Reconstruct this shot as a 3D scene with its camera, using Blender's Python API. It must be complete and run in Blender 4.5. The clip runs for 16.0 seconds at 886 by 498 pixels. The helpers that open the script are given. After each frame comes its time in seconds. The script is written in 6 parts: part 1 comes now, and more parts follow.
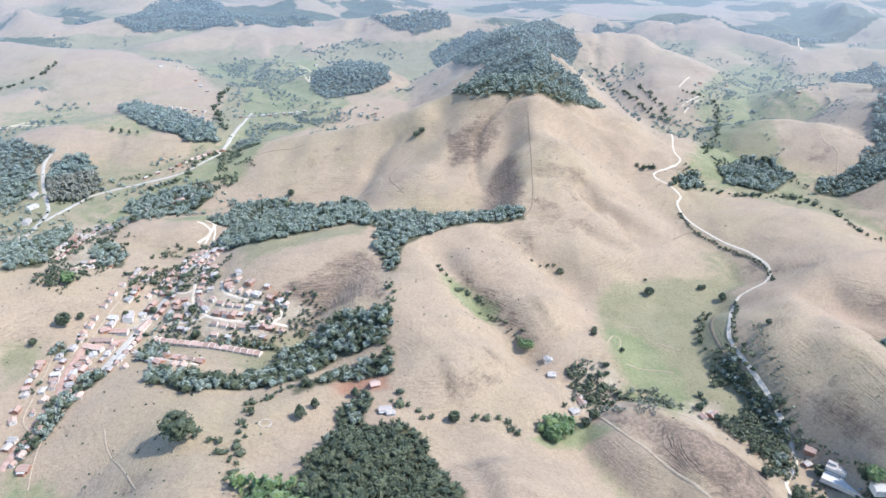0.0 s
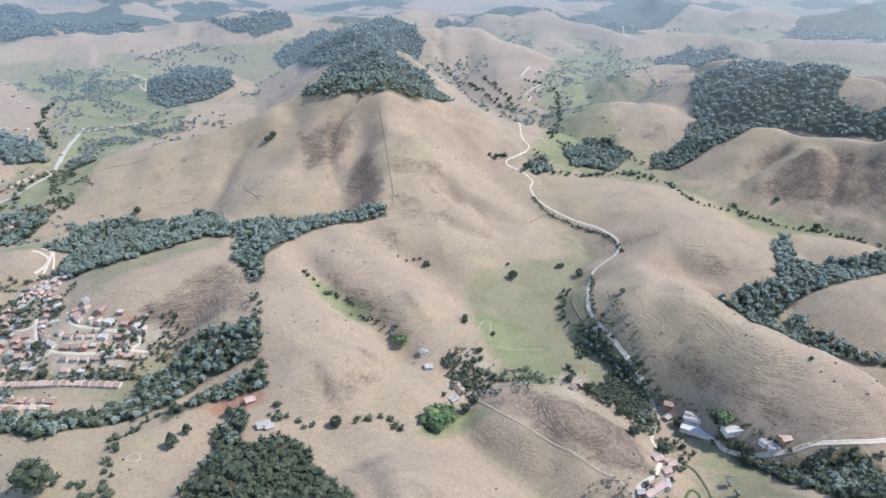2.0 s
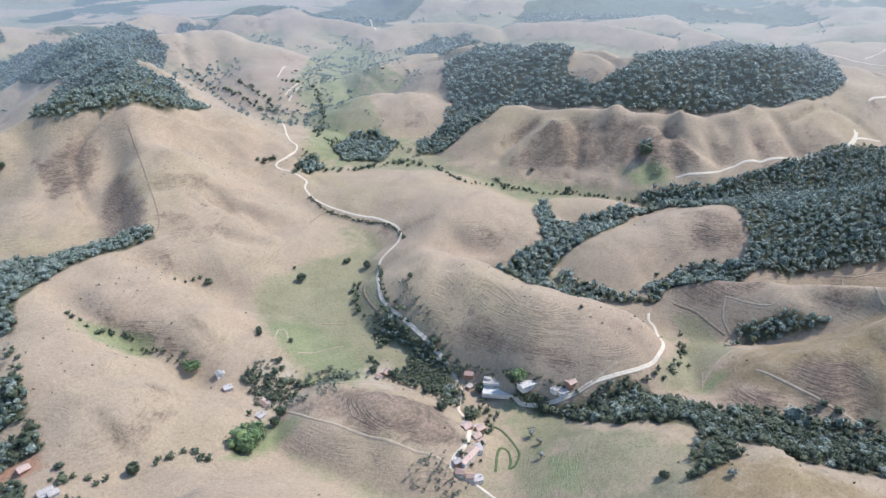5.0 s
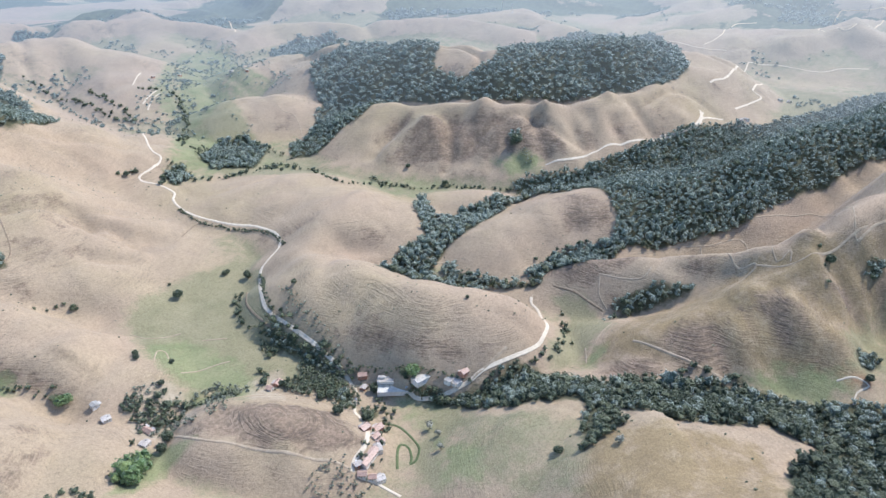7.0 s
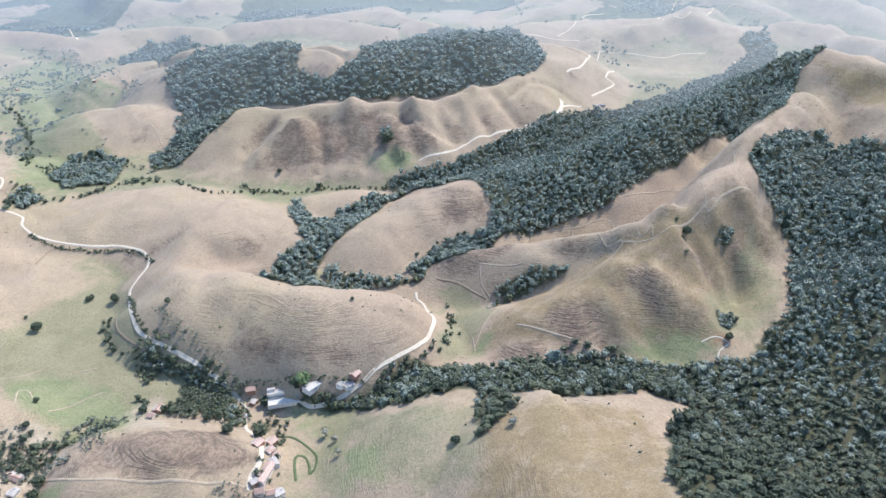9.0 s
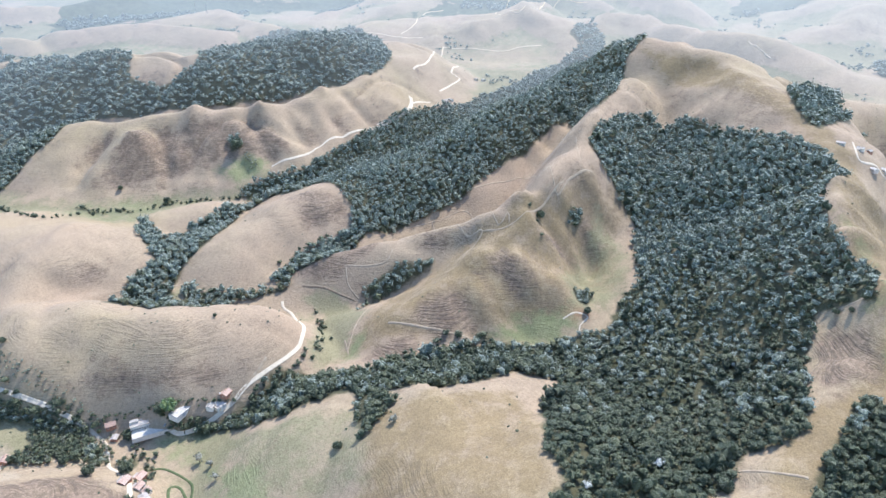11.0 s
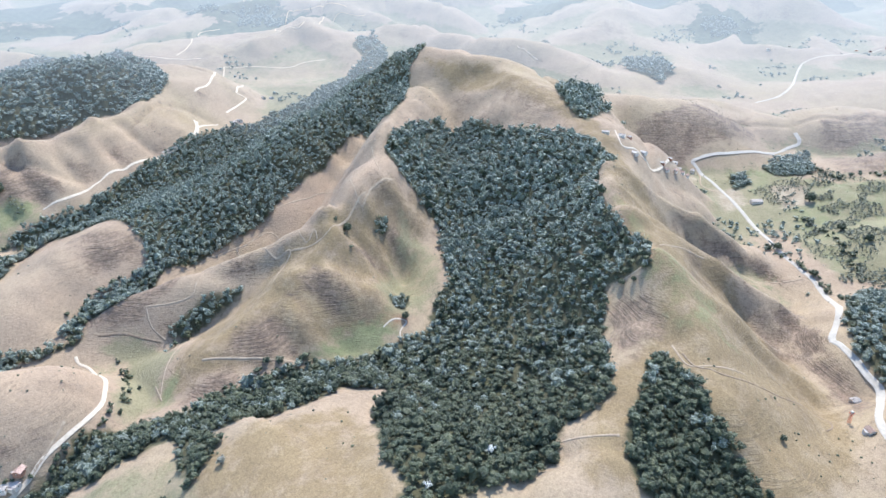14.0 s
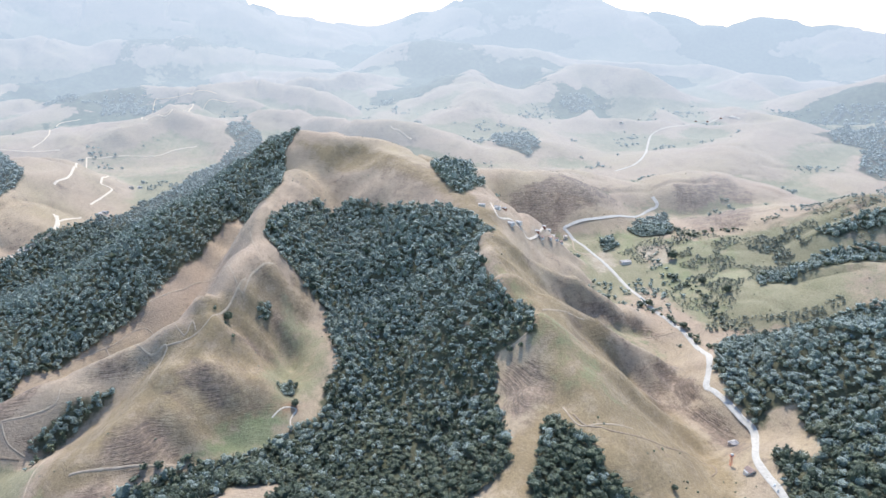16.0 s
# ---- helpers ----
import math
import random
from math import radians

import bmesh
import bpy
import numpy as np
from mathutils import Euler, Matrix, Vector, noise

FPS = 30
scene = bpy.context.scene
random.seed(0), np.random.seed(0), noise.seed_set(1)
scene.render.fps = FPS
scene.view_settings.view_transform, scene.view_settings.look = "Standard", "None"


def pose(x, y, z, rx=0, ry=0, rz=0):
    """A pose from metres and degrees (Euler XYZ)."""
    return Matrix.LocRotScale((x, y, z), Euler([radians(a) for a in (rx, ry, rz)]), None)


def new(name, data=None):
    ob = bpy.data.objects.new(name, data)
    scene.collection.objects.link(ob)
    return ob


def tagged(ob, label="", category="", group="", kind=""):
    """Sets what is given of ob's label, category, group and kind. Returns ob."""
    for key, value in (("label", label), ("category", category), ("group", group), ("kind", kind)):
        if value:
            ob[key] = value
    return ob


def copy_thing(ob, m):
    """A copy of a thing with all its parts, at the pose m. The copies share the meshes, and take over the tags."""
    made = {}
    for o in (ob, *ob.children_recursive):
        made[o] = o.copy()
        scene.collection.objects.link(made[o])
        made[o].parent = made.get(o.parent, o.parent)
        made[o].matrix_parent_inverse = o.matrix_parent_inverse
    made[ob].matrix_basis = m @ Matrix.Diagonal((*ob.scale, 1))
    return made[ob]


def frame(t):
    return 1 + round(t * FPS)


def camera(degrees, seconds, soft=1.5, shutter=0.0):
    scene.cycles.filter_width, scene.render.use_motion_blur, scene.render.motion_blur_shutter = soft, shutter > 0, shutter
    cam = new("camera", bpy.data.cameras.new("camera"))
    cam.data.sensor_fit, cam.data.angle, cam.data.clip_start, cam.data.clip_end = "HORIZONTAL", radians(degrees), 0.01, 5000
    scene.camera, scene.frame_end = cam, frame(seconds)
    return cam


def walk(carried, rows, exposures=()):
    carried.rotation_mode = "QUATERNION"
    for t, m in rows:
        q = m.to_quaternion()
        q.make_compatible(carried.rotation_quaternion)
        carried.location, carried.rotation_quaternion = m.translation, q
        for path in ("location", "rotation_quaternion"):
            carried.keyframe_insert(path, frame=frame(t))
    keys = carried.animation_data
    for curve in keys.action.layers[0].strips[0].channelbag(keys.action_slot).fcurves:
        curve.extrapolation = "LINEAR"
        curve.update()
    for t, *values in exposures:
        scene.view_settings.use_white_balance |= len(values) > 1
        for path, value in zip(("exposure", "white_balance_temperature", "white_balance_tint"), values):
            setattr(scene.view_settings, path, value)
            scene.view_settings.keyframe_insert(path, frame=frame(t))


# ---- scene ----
cam = camera(65.0, 16.0)
EYE = (0, 0, 480)
VIEW = [  # seconds, heading, pitch, roll in degrees
    (0.0, 0.000, -26.081, 0.299),
    (0.5, -3.089, -26.113, 0.233),
    (1.0, -6.082, -26.151, 0.168),
    (1.5, -8.909, -26.177, 0.134),
    (2.0, -12.307, -26.212, 0.078),
    (2.5, -16.570, -26.245, 0.001),
    (3.0, -19.803, -26.281, -0.063),
    (3.5, -22.801, -26.332, -0.050),
    (4.0, -25.869, -26.381, -0.129),
    (6.5, -40.151, -26.653, -0.272),
    (7.0, -42.637, -26.706, -0.238),
    (7.5, -45.251, -26.770, -0.175),
    (8.0, -47.987, -26.806, -0.233),
    (10.5, -62.763, -26.988, -0.152),
    (11.0, -66.107, -26.996, -0.059),
    (11.5, -69.355, -26.995, -0.013),
    (12.0, -72.462, -27.008, 0.026),
    (12.5, -75.361, -27.036, 0.015),
    (13.0, -78.161, -27.026, 0.048),
    (13.5, -80.773, -26.667, 0.097),
    (14.0, -83.417, -25.934, 0.138),
    (14.5, -86.044, -24.387, 0.204),
    (15.0, -88.633, -22.773, 0.168),
    (15.5, -91.125, -21.174, 0.103),
    (16.0, -93.601, -19.594, 0.055),
]
walk(cam, [(t, pose(*EYE, 90 + pitch, 0, heading) @ pose(0, 0, 0, 0, 0, roll)) for t, heading, pitch, roll in VIEW],
     exposures=[(0.0, 1.0, 5900, 10), (1.1, 0.97, 5900, 10), (1.9, 0.69, 5950, 10), (4.0, 0.7, 6000, 10), (8.0, 0.9, 6050, 10), (12.0, 1.14, 6050, 10), (14.0, 1.15, 6050, 10), (16.0, 0.98, 6050, 10)])

# ---------------------------------------------------------------- sun and sky
SUN_FROM, SUN_HIGH = 96, 50  # compass bearing from +y towards +x, and height, in degrees
world = bpy.data.worlds.new("sky")
scene.world = world
world.use_nodes = True
sky = world.node_tree.nodes.new("ShaderNodeTexSky")
sky.sky_type, sky.sun_disc = "NISHITA", False
sky.sun_elevation, sky.sun_rotation = radians(SUN_HIGH), radians(SUN_FROM)
sky.dust_density = 0.4
background = world.node_tree.nodes["Background"]
background.inputs["Strength"].default_value = 0.15
world.node_tree.links.new(sky.outputs[0], background.inputs["Color"])
sun = new("sun", bpy.data.lights.new("sun", "SUN"))
sun.data.energy, sun.data.angle, sun.data.color = 2.75, radians(0.6), (1.0, 0.93, 0.82)
sun.matrix_world = pose(0, 0, 1500, 90 - SUN_HIGH, 0, 180 - SUN_FROM)


# ---------------------------------------------------------------- materials
class Shader:
    """A small helper to wire a principled material."""

    def __init__(self, name, roughness=0.9, metallic=0.0):
        self.material = bpy.data.materials.new(name)
        self.material.use_nodes = True
        self.tree = self.material.node_tree
        self.out = self.tree.nodes["Principled BSDF"]
        self.out.inputs["Roughness"].default_value = roughness
        self.out.inputs["Metallic"].default_value = metallic
        self.out.inputs["Specular IOR Level"].default_value = 0.25

    def node(self, kind, **values):
        n = self.tree.nodes.new(kind)
        for key, value in values.items():
            n.inputs[key].default_value = value
        return n

    def link(self, a, b):
        self.tree.links.new(a, b)

    def place(self):
        return self.node("ShaderNodeNewGeometry").outputs["Position"]

    def noise(self, scale, detail=4.0, rough=0.55, vector=None):
        n = self.node("ShaderNodeTexNoise", Scale=scale, Detail=detail, Roughness=rough)
        self.link(vector or self.place(), n.inputs["Vector"])
        return n.outputs["Fac"]

    def ramp(self, fac, *stops):
        r = self.node("ShaderNodeValToRGB")
        while len(r.color_ramp.elements) < len(stops):
            r.color_ramp.elements.new(0.5)
        for e, (at, colour) in zip(r.color_ramp.elements, stops):
            e.position, e.color = at, (*colour, 1) if len(colour) == 3 else colour
        self.link(fac, r.inputs["Fac"])
        return r.outputs["Color"]

    def math(self, what, a, b=0.5, clamp=False):
        m = self.node("ShaderNodeMath")
        m.operation, m.use_clamp = what, clamp
        for i, v in enumerate((a, b)):
            if isinstance(v, (int, float)):
                m.inputs[i].default_value = v
            else:
                self.link(v, m.inputs[i])
        return m.outputs[0]

    def mix(self, fac, a, b, how="MIX"):
        m = self.node("ShaderNodeMix")
        m.data_type, m.blend_type = "RGBA", how
        for socket, v in ((m.inputs[0], fac), (m.inputs[6], a), (m.inputs[7], b)):
            if isinstance(v, (int, float)):
                socket.default_value = v
            elif isinstance(v, tuple):
                socket.default_value = (*v, 1)
            else:
                self.link(v, socket)
        return m.outputs[2]

    def attribute(self, name):
        a = self.node("ShaderNodeAttribute")
        a.attribute_name = name
        return a.outputs["Fac"]

    def bump(self, height_socket, strength, distance):
        b = self.node("ShaderNodeBump", Strength=strength, Distance=distance)
        self.link(height_socket, b.inputs["Height"])
        self.link(b.outputs["Normal"], self.out.inputs["Normal"])

    def colour(self, socket):
        self.link(socket, self.out.inputs["Base Color"])
        return self.material


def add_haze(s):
    """Far country only: haze painted as glow, thicker with distance, paler towards the sun."""
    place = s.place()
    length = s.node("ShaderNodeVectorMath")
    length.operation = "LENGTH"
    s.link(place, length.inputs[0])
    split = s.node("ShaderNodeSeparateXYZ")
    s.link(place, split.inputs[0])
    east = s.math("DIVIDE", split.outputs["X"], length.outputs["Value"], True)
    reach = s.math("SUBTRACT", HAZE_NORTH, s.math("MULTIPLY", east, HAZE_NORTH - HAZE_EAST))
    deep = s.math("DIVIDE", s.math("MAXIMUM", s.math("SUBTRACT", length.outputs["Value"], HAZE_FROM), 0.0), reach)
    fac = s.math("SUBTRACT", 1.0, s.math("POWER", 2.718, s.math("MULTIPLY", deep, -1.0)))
    haze_glow = s.node("ShaderNodeEmission", Strength=1.0)
    s.link(s.mix(east, (0.22, 0.295, 0.41), (0.40, 0.45, 0.51)), haze_glow.inputs["Color"])
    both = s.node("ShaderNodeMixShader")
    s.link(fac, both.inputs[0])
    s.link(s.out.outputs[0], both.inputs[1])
    s.link(haze_glow.outputs[0], both.inputs[2])
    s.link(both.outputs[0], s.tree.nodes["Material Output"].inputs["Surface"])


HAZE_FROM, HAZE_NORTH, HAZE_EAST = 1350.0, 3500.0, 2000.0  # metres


def pasture(name, far=False):
    s = Shader(name, 0.95)
    s.out.inputs["Sheen Weight"].default_value = 0.06
    s.out.inputs["Sheen Roughness"].default_value = 0.5
    s.out.inputs["Sheen Tint"].default_value = (0.85, 0.92, 1.0, 1)
    broad, middle, fine = s.noise(0.005, 5), s.noise(0.032, 5, 0.6), s.noise(0.3, 5, 0.7)
    dry = s.ramp(broad, (0.3, (0.395, 0.29, 0.204)), (0.5, (0.408, 0.312, 0.213)), (0.7, (0.388, 0.306, 0.188)))
    dry = s.mix(s.ramp(middle, (0.42, (0, 0, 0)), (0.68, (0.42, 0.42, 0.42))), dry, (0.30, 0.232, 0.17))
    # trodden terraces that follow the contours on the slopes
    normal = s.node("ShaderNodeSeparateXYZ")
    s.link(s.node("ShaderNodeNewGeometry").outputs["Normal"], normal.inputs[0])
    slope = s.math("SUBTRACT", 1.0, normal.outputs["Z"])
    steep = s.ramp(slope, (0.008, (0, 0, 0)), (0.04, (1, 1, 1)))
    flat = s.node("ShaderNodeVectorMath")
    flat.operation = "MULTIPLY"
    flat.inputs[1].default_value = (0.035, 0.035, 1.25)
    s.link(s.place(), flat.inputs[0])
    steps = s.math("MULTIPLY", s.ramp(s.math("ADD", s.noise(1.0, 2, 0.6, flat.outputs[0]), s.math("MULTIPLY", s.math("SUBTRACT", s.noise(0.12, 3, 0.6), 0.5), 0.35)), (0.47, (0, 0, 0)), (0.57, (1, 1, 1))), steep)
    tread = s.math("MULTIPLY", steps, s.ramp(s.noise(0.02, 3), (0.45, (0.04, 0.04, 0.04)), (0.66, (0.4, 0.4, 0.4))))
    ragged = s.math("MULTIPLY", s.math("SUBTRACT", s.noise(0.055, 5, 0.65), 0.5), 1.3)

    def zone(name):
        a = s.attribute(name)
        return s.math("MULTIPLY", s.ramp(s.math("ADD", a, s.math("MULTIPLY", ragged, s.ramp(a, (0.02, (0, 0, 0)), (0.2, (1, 1, 1))))), (0.25, (0, 0, 0)), (0.65, (1, 1, 1))), 0.9)
    green = s.ramp(middle, (0.3, (0.215, 0.205, 0.115)), (0.6, (0.285, 0.258, 0.155)))
    lush = s.ramp(middle, (0.3, (0.185, 0.21, 0.10)), (0.65, (0.265, 0.27, 0.142)))
    # Brown cover: scrub and terraced faces, with some slope shade put into it.
    brown_ground = zone("brown")
    brown = s.ramp(middle, (0.3, (0.235, 0.165, 0.122)), (0.65, (0.325, 0.24, 0.172)))
    clumps = s.ramp(s.noise(0.23, 4, 0.7), (0.45, (0.5, 0.52, 0.5)), (0.55, (1.1, 1.1, 1.1)))
    c = s.mix(zone("gold"), dry, s.ramp(middle, (0.35, (0.295, 0.218, 0.118)), (0.65, (0.24, 0.175, 0.094))))
    c = s.mix(brown_ground, c, s.mix(0.6, brown, clumps, "MULTIPLY"))
    tread = s.math("MAXIMUM", tread, s.math("MULTIPLY", steps, brown_ground))
    c = s.mix(s.math("MULTIPLY", tread, 0.62), c, (0.125, 0.095, 0.073))
    c = s.mix(zone("green"), c, green)
    c = s.mix(zone("lush"), c, lush)
    c = s.mix(zone("pale"), c, s.ramp(middle, (0.35, (0.34, 0.27, 0.19)), (0.6, (0.47, 0.39, 0.29))))
    c = s.mix(zone("red"), c, (0.36, 0.19, 0.12))
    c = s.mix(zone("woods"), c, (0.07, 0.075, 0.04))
    if far:
        wood = s.ramp(s.noise(0.05, 3), (0.35, (0.05, 0.068, 0.04)), (0.65, (0.10, 0.125, 0.07)))
        edge = s.math("ADD", s.attribute("copse"), s.math("MULTIPLY", s.math("SUBTRACT", s.noise(0.018, 6, 0.75), 0.5), 0.9))
        c = s.mix(s.ramp(edge, (0.47, (0, 0, 0)), (0.53, (0.92, 0.92, 0.92))), c, wood)
    tufts = s.ramp(fine, (0.3, (0.76, 0.76, 0.76)), (0.5, (1, 1, 1)), (0.75, (1.12, 1.12, 1.12)))
    grain = s.noise(0.85, 3, 0.7)
    tufts = s.mix(1.0, tufts, s.ramp(grain, (0.32, (0.78, 0.78, 0.78)), (0.68, (1.16, 1.16, 1.16))), "MULTIPLY")
    c = s.mix(1.0, c, tufts, "MULTIPLY")
    relief = s.math("ADD", s.math("ADD", s.math("MULTIPLY", fine, 0.7), s.math("MULTIPLY", grain, 0.35)), s.math("MULTIPLY", tread, 0.7))
    s.bump(relief, 0.8, 1.15)
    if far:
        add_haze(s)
    return s.colour(c)


def foliage(name, dark, mid, light, sheen=0.3, far=False):
    s = Shader(name, 0.55)
    s.out.inputs["Specular IOR Level"].default_value = 0.45
    s.out.inputs["Sheen Weight"].default_value = sheen
    s.out.inputs["Sheen Roughness"].default_value = 0.5
    s.out.inputs["Sheen Tint"].default_value = (0.90, 1.0, 0.95, 1)
    island = s.node("ShaderNodeNewGeometry").outputs["Random Per Island"]
    stand = s.noise(0.03, 3)
    mixed = s.math("ADD", s.math("MULTIPLY", island, 0.5), s.math("MULTIPLY", s.math("ADD", stand, s.noise(0.009, 2)), 0.36))
    c = s.ramp(mixed, (0.2, dark), (0.5, mid), (0.72, light), (0.92, tuple(1.25 * v for v in light)))
    leaf = s.noise(1.7, 3, 0.75)
    c = s.mix(1.0, c, s.ramp(leaf, (0.32, (0.42, 0.42, 0.42)), (0.68, (1.5, 1.5, 1.5))), "MULTIPLY")
    s.bump(leaf, 0.9, 1.1)
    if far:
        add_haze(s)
    return s.colour(c)


def worn(name, first, second, scale=0.5, roughness=0.85, tint=0.0, relief=0.02):
    """Paint, earth or tiles: two shades in stains, a finer grain, and each thing a little different."""
    s = Shader(name, roughness)
    c = s.ramp(s.noise(scale, 5, 0.6), (0.35, first), (0.65, second))
    c = s.mix(1.0, c, s.ramp(s.noise(scale * 9, 3), (0.3, (0.82, 0.82, 0.82)), (0.7, (1.1, 1.1, 1.1))), "MULTIPLY")
    if tint:
        own = s.node("ShaderNodeObjectInfo").outputs["Random"]
        c = s.mix(1.0, c, s.ramp(own, (0.0, (1 - tint, 1 - tint, 1 - tint)), (0.5, (1, 1 - tint * 0.3, 1 - tint * 0.4)), (1.0, (1 + tint, 1 + tint, 1 + tint))), "MULTIPLY")
    s.bump(s.noise(scale * 6, 4), 0.5, relief)
    return s.colour(c)


GRASS = pasture("pasture")
# Far sheet: the pasture colours with haze painted over them as glow.
DISTANCE = pasture("hazed_far_country", True)
LEAF = foliage("forest_leaves", (0.022, 0.036, 0.019), (0.048, 0.068, 0.033), (0.10, 0.115, 0.058), 0.1)
# Paler tone and strong sheen stand in for haze over farther trees.
LEAF_FAR = foliage("haze_paled_leaves", (0.085, 0.115, 0.08), (0.125, 0.158, 0.108), (0.165, 0.19, 0.13), 0.8)
# Backdrop trees carry the same painted haze glow.
LEAF_HAZE = foliage("hazed_backdrop_leaves", (0.062, 0.092, 0.068), (0.095, 0.13, 0.094), (0.135, 0.16, 0.118), 0.6, True)
LEAF_BRIGHT = foliage("bright_leaves", (0.05, 0.10, 0.025), (0.09, 0.16, 0.04), (0.17, 0.23, 0.07))
LEAF_DRY = foliage("sparse_grey_leaves", (0.10, 0.10, 0.075), (0.15, 0.15, 0.11), (0.22, 0.21, 0.16))
LEAF_SCRUB = foliage("scrub_leaves", (0.085, 0.095, 0.06), (0.13, 0.14, 0.09), (0.2, 0.205, 0.14))
LEAF_WHITE = foliage("pale_blossom_leaves", (0.30, 0.32, 0.27), (0.45, 0.46, 0.42), (0.62, 0.62, 0.58))
BARK = worn("bark", (0.09, 0.07, 0.05), (0.17, 0.14, 0.11), 1.5)
DIRT = worn("pale_dirt", (0.58, 0.49, 0.38), (0.70, 0.61, 0.49), 0.25, 0.95)
RED_EARTH = worn("red_paving", (0.42, 0.26, 0.20), (0.54, 0.38, 0.31), 0.2, 0.9)
PALE_PAVING = worn("pale_road_surface", (0.44, 0.405, 0.35), (0.54, 0.50, 0.44), 0.2, 0.85)
DITCH = worn("grassy_ditch", (0.08, 0.11, 0.05), (0.13, 0.16, 0.08), 0.3, 0.95)
TRACK = worn("worn_track", (0.36, 0.28, 0.20), (0.47, 0.38, 0.28), 0.2, 0.95)
PATH = worn("trodden_earth", (0.24, 0.18, 0.125), (0.33, 0.255, 0.18), 0.3, 0.95)
TILE = worn("clay_tiles", (0.42, 0.29, 0.235), (0.57, 0.43, 0.36), 0.8, 0.8, 0.25)
SHEET = worn("grey_cement_sheets", (0.40, 0.375, 0.345), (0.60, 0.565, 0.53), 0.6, 0.7, 0.2)
WHITE = worn("whitewash", (0.62, 0.575, 0.51), (0.78, 0.74, 0.68), 0.7, 0.8, 0.12)
BRICK = worn("raw_brick", (0.36, 0.17, 0.11), (0.46, 0.26, 0.18), 1.0, 0.9, 0.1)
CONCRETE = worn("concrete", (0.38, 0.36, 0.33), (0.52, 0.50, 0.46), 0.5, 0.9)
YARD = worn("pale_yard_concrete", (0.55, 0.52, 0.47), (0.68, 0.65, 0.6), 0.4, 0.9)
WOOD = worn("painted_wood", (0.16, 0.10, 0.06), (0.26, 0.17, 0.10), 2.0, 0.7, 0.2)
CAR_WHITE = worn("white_car_paint", (0.7, 0.7, 0.7), (0.78, 0.78, 0.78), 0.6, 0.3)
CAR_RED = worn("red_car_paint", (0.35, 0.05, 0.04), (0.42, 0.07, 0.05), 0.6, 0.3)
RED_STEEL = worn("red_painted_steel", (0.45, 0.12, 0.07), (0.58, 0.2, 0.12), 1.0, 0.6)
RUBBER = worn("rubber", (0.02, 0.02, 0.02), (0.04, 0.04, 0.04), 2.0)
STEEL = worn("galvanised_steel", (0.42, 0.43, 0.44), (0.55, 0.56, 0.57), 2.0, 0.5)
PANE = Shader("window_glass", 0.08)
PANE.out.inputs["Base Color"].default_value = (0.03, 0.04, 0.045, 1)
PANE.out.inputs["Specular IOR Level"].default_value = 0.8
PANE = PANE.material


# ---------------------------------------------------------------- lie of the land
def value_noise(x, y, size, seed):
    """Smooth noise from -1 to 1 over the plan, lumps of about the given size in metres."""
    u, v = x / size + seed * 17.31, y / size - seed * 9.77
    i, j = np.floor(u), np.floor(v)
    fu, fv = u - i, v - j
    fu, fv = fu * fu * fu * (fu * (fu * 6 - 15) + 10), fv * fv * fv * (fv * (fv * 6 - 15) + 10)

    def corner(a, b):
        h = np.sin(a * 127.1 + b * 311.7 + seed * 74.7) * 43758.5453
        return (h - np.floor(h)) * 2 - 1
    low = corner(i, j) * (1 - fu) + corner(i + 1, j) * fu
    high = corner(i, j + 1) * (1 - fu) + corner(i + 1, j + 1) * fu
    return low * (1 - fv) + high * fv


